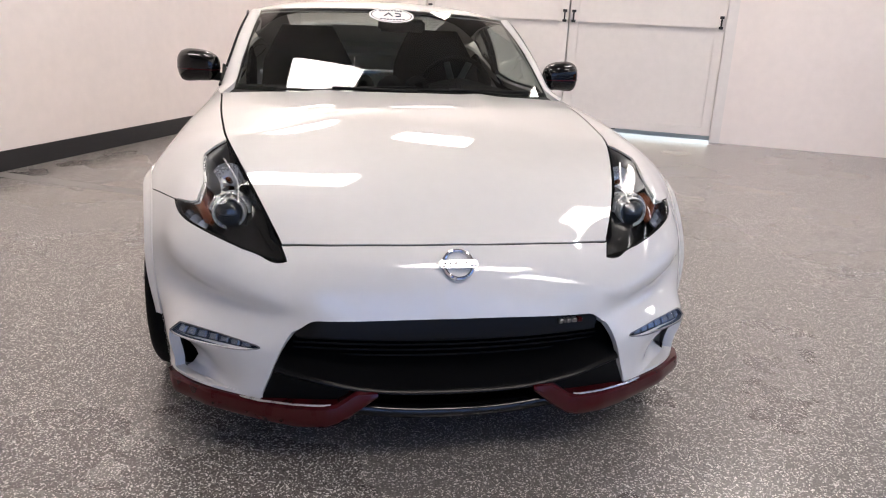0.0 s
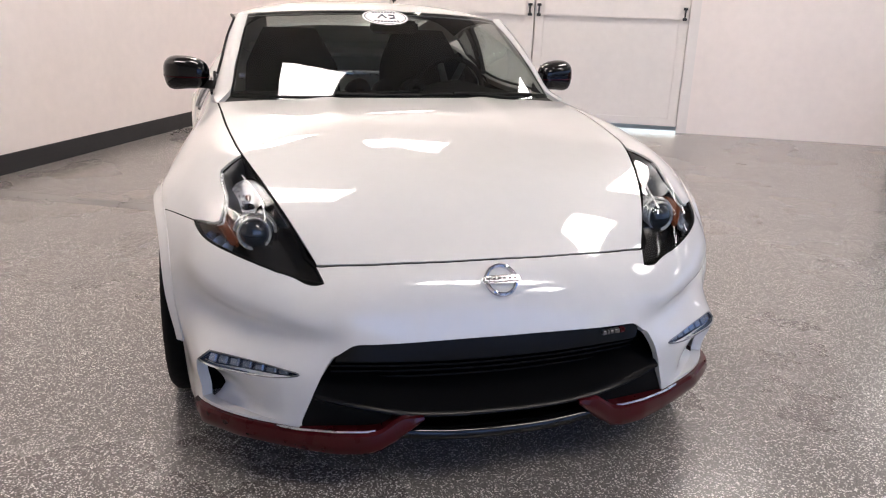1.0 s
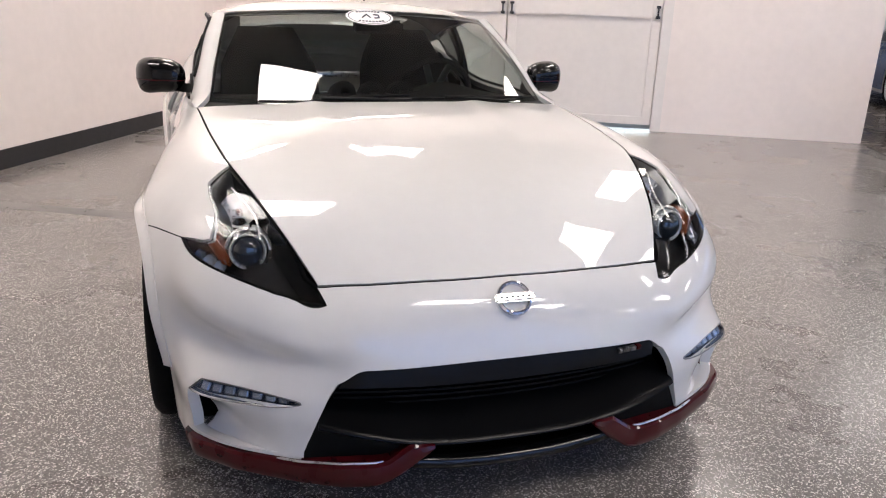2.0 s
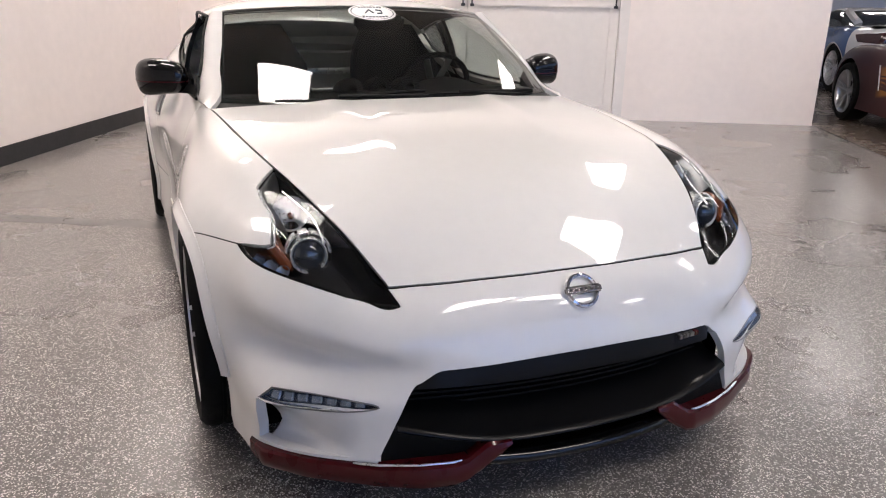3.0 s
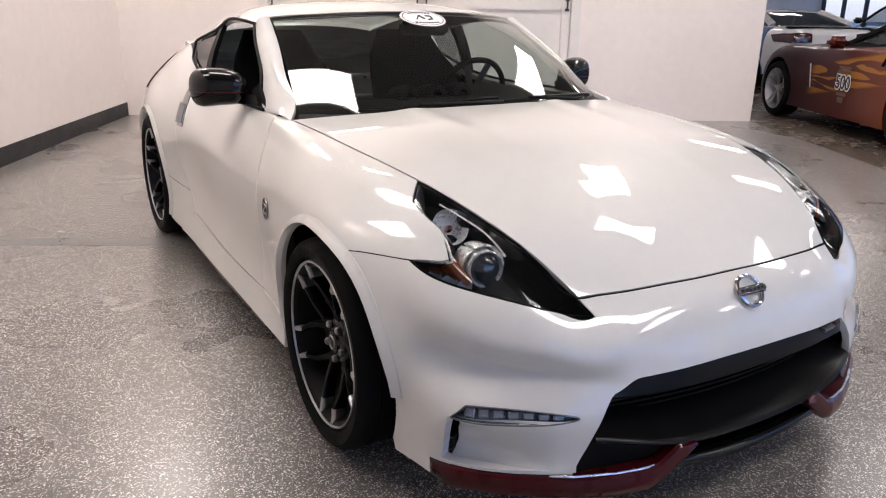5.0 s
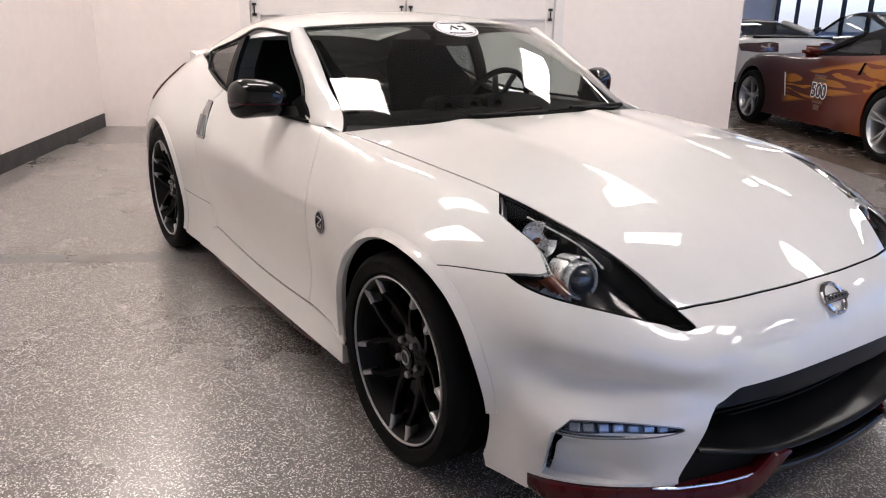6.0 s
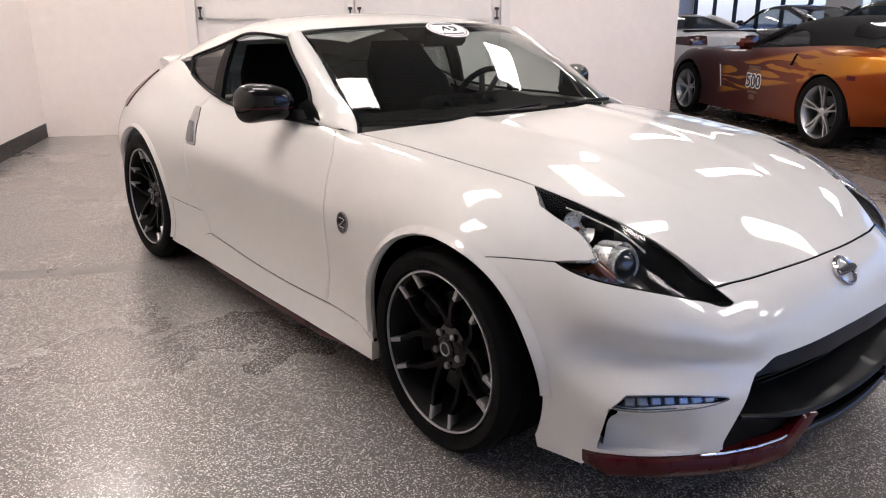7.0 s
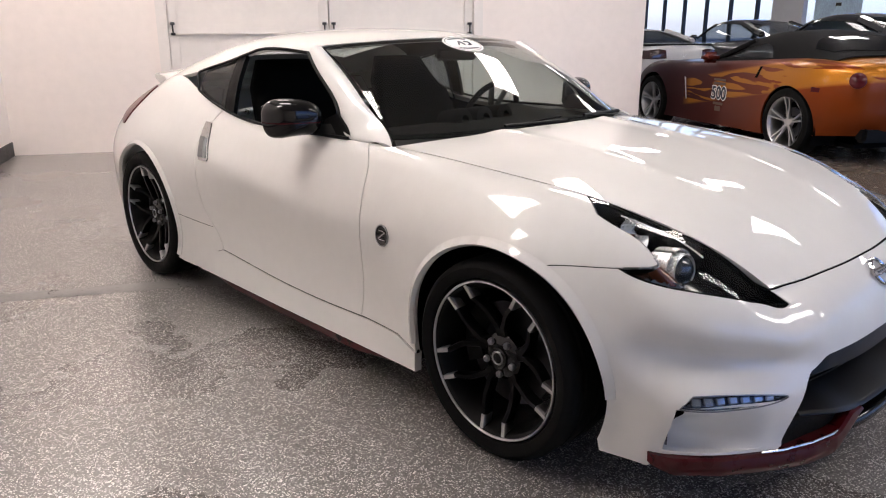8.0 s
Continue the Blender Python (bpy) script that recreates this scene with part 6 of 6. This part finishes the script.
for sd in (-1, 1):
    show_wheel(orange, sd, .905, 0, .325, M_ALLOY)
    show_wheel(orange, sd, .925, 2.686, .345, M_ALLOY)
    part("door_mirror", boxed((-.12, -.06, -.065), (.10, .07, .06), .045, 3, Matrix.Translation((sd * .90, 1.25, .94))), M_FLAME, orange, smooth=1.2)
    p0, p1 = G.find([(sd * .70, 1.02, .93)])[0], G.find([(sd * .58, 1.64, 1.15)])[0]
    part("screen_pillar", tube([tuple(G.at([p0 + (p1 - p0) * k / 6])[0] + G.normal([p0])[0] * .004) for k in range(7)], .030, 8), M_SOFTTOP, orange)
    part("wheel_liner", lathe([(sd * .86, .385), (sd * .60, .385), (sd * .6, .02)], 20, "x", Matrix.Translation((0, 0, .335)), arc=(radians(-28), radians(208))), M_VOID, orange)
    part("wheel_liner", lathe([(sd * .88, .395), (sd * .60, .395), (sd * .6, .02)], 20, "x", Matrix.Translation((0, 2.686, .335)), arc=(radians(-28), radians(208))), M_VOID, orange)
    for x, z in ((.70, .80), (.38, .81)):
        q = F.find([(x, 3.35 if x > .5 else 3.47, z)])
        n = Vector(F.normal(q)[0])
        part("tail_lamp", lathe([(-.01, .075), (.006, .075), (.010, .066), (.012, .0005)], 24, "z", facing(F.at(q)[0], n) if sd > 0 else MIRROR @ facing(F.at(q)[0], n)), M_TAIL, orange, "round red tail lamp")
    # side scoop and vent
    bm = extruded([(.72, .68), (.745, .68), (.80, .42), (.785, .42)], .006, "x", .001, pose(.868, 0, 0))
    bm.transform(Matrix.Diagonal((sd, 1, 1, 1)))
    part("side_scoop", bm, M_SILVER, orange, "bright edge of the side scoop")
    bm = extruded([(2.20, .88), (2.23, .88), (2.16, .76), (2.12, .76)], .006, "x", .001, pose(.900, 0, 0))
    bm.transform(Matrix.Diagonal((sd, 1, 1, 1)))
    part("door_handle", bm, M_VOID, orange)
    mk = F.path([(.90, 3.00, .68), (.89, 3.09, .68), (.885, 3.09, .72), (.90, 3.00, .725), (.90, 3.00, .68)], 16, False)[:-1]
    panel("side_marker", trimmed(F, mk, (), .05, 0, .003, .004), M_TAIL, orange, sd < 0, "dark red side marker")
part("underbody", boxed((-.60, -.8, .15), (.60, 3.3, .19), .01), M_VOID, orange)
part("rear_valance", boxed((-.62, 3.30, .22), (.62, 3.44, .38), .03, 2), M_BLACK, orange)
part("steering_wheel", lathe([(0, .16), (.012, .175), (0, .19), (-.012, .175)], 28, "z", pose(-.36, 1.60, .93, -65, 0, 0), closed=True), M_INTERIOR, orange)
part("cabin_block", boxed((-.68, 1.0, .3), (.68, 2.6, .84), .05, 2), M_INTERIOR, orange)
for sd in (-1, 1):
    part("seat_back", boxed((-.22, -.07, 0), (.22, .07, .62), .06, 3, pose(sd * .36, 2.15, .42, -12, 0, 0)), M_INTERIOR, orange, smooth=1.2)
M_DECAL = noisy(material("faded_decal", (0.10, 0.055, 0.035), 0.5), 20, 0.2, 0.1)
# number on the door: white outline plate and dark figures
for sd in (-1, 1):
    m = F.find([(.87, 1.475, .535)])
    loc, n = Vector(F.at(m)[0]), Vector(F.normal(m)[0])
    up = (Vector((0, 0, 1)) - n * n.z).normalized()
    if sd < 0:
        loc.x, n.x, up.x = -loc.x, -n.x, -up.x
    fm = Matrix.Translation(loc + n * .004) @ Matrix((up.cross(n), up, n)).transposed().to_4x4()
    for nm, grow, lift, mat in (("number_outline", .024, .0005, M_PAPER), ("door_number", .008, .003, M_INK)):
        txt = bpy.data.curves.new(nm, "FONT")
        txt.body, txt.size, txt.align_x, txt.align_y, txt.extrude, txt.offset = "500", .20, "CENTER", "CENTER", .001, grow * .6
        tob = bpy.data.objects.new(nm, txt)
        scene.collection.objects.link(tob)
        bpy.context.view_layer.update()
        me = bpy.data.meshes.new_from_object(tob)
        bpy.data.objects.remove(tob)
        me.materials.clear()
        me.materials.append(mat)
        me.transform(fm @ Matrix.Translation((0, 0, lift)))
        nb = new(nm, me)
        nb.parent = orange
    for x, z0, z1 in ((.12, .10, .13), (.12, .145, .17), (.10, -.13, -.10), (.06, -.20, -.145)):
        part("decal_bar", boxed((-x, z0, -.001), (x, z1, .0015), 0, 1, fm), M_DECAL, orange)


def plain_coupe(label, mat, m, tall=1.0, glass=None, shade_mat=None):
    t = thing("parked_coupe", label, "car", m, "showroom cars")
    st = [[(x, y, z * (1 + (tall - 1) * .5)) for x, y, z in s] for s in VETTE]
    rows = roof_rows(.45, 1.12, 1.55, 2.95, 1.18 * tall, 1.235 * tall, 1.0 * tall, .87 * (1 + (tall - 1) * .5), .965 * (1 + (tall - 1) * .5))
    F, D, G, side = show_car(t, mat, M_SILVER, st, 2.70, .37, rows, mat)
    # bluish shade on the flank, painted as a sheet over the body side
    if shade_mat:
        rear = F.find([(.88, 3.08, .55)])[0][0]
        ra = F.find([(.9, 2.70 + .40 * math.cos(radians(a)), .335 + .40 * math.sin(radians(a))) for a in np.linspace(-15, 195, 24)], (.05, 1, 1))
        fa = F.find([(.9, .40 * math.cos(radians(a)), .335 + .40 * math.sin(radians(a))) for a in np.linspace(-15, 90, 14)], (.05, 1, 1))
        wrap = np.concatenate([[(u, .02) for u in np.linspace(fa[-1][0], rear, 30)], [(rear, v) for v in np.linspace(.05, F.tv[-1] - .02, 8)], ra, fa])
        data = trimmed(F, wrap, (), .05, 0, .003, .004)
        for mr in (True, False):
            panel("side_shade", data, shade_mat, t, mr, "blue shade painted over the white side")
    panel("cabin_glass", trimmed(G, whole(G, .001), (), .06, 0, 0), glass or M_TINT, t, label="dark cabin glass")
    a, b = G.find([(0, 1.10, 1.17 * tall)])[0][0], G.find([(0, 2.05, 1.19 * tall)])[0][0]
    w = G.tv[-1]
    panel("roof", trimmed(G, band(G, a, b, w * .17, w * .83), (), .06, 0, .008, .004), mat, t)
    for sd in (1, -1):
        p0, p1 = G.find([(sd * .68, .70, .94 * tall)])[0], G.find([(sd * .50, 1.15, 1.14 * tall)])[0]
        line = [G.at([p0 + (p1 - p0) * k / 6])[0] + G.normal([p0 + (p1 - p0) * k / 6])[0] * .004 for k in range(7)]
        part("screen_pillar", tube([tuple(p) for p in line], .025, 6), mat, t)
        p0, p1 = G.find([(sd * .62, 2.72, .99 * tall)])[0], G.find([(sd * .50, 2.0, 1.14 * tall)])[0]
        line = [G.at([p0 + (p1 - p0) * k / 6])[0] + G.normal([p0 + (p1 - p0) * k / 6])[0] * .004 for k in range(7)]
        part("rear_pillar", tube([tuple(p) for p in line], .06, 6), mat, t)
        show_wheel(t, sd, .905, 0, .33, M_SILVER)
        show_wheel(t, sd, .92, 2.70, .345, M_SILVER)
        part("door_mirror", boxed((-.09, -.05, -.05), (.09, .05, .05), .035, 3, Matrix.Translation((sd * .90, .98, .93 * tall))), mat, t, smooth=1.2)
        tl = [(sd * .82, 3.16, .86), (sd * .62, 3.385, .88), (sd * .34, 3.45, .875), (sd * .33, 3.46, .76), (sd * .60, 3.42, .745), (sd * .80, 3.24, .76)]
        if sd > 0:
            lp = F.path(tl + tl[:1], 28, False)[:-1]
            data = trimmed(F, lp, (), .04, 0, .004, .004)
        panel("tail_lamp", data, M_DARKLAMP, t, sd < 0, "dark red tail lamp")
    part("underbody", boxed((-.60, -.8, .15), (.60, 3.3, .19), .01), M_VOID, t)
    part("cabin_block", boxed((-.66, .75, .3), (.66, 2.6, .82), .05, 2), M_INTERIOR, t)
    part("tail_spoiler", swept([[(x, 3.30 - .10 * (x / .6) ** 2, .965), (x, 3.40 - .10 * (x / .6) ** 2, .995), (x, 3.46 - .10 * (x / .6) ** 2, .99), (x, 3.42 - .1 * (x / .6) ** 2, .955)] for x in np.linspace(-.64, .64, 17)]), M_BLACK if "white" in label else mat, t)
    part("nose_mark", extruded([(-.10, .04), (0, -.05), (.10, .04), (.05, .03), (0, -.01), (-.05, .03)], .006, "y", .001, pose(0, 3.495, .80)), M_SILVER, t, "small silver winged mark")
    return t


M_SMOKEGLASS = thin_glass("smoked_glass", (0.55, 0.58, 0.6))
M_DARKLAMP = material("smoked_lamp", (0.035, 0.004, 0.006), 0.12, 0, 1.0)
M_SHOWWHITE = paint("show_white", (0.72, 0.70, 0.70))
# colour of the bluish shade painted on the white car's sides
M_SIDESHADE = paint("side_shade_blue", (0.03, 0.09, 0.24), 0.3)
M_NIGHT = paint("show_black", (0.012, 0.012, 0.014), 0.25)
plain_coupe("white sports coupe with sides painted in blue shade and smoked tail lamps", M_SHOWWHITE, BAY @ pose(9.62, 6.45, 0, 0, 0, 180), shade_mat=M_SIDESHADE)
plain_coupe("black coupe parked before the shop windows", M_NIGHT, BAY @ pose(12.2, 6.3, 0, 0, 0, 180), 1.14, M_SMOKEGLASS)
plain_coupe("black coupe parked behind the orange convertible", M_NIGHT, BAY @ pose(10.52, 1.6, 0, 0, 0, 180), 1.18, M_TINT)
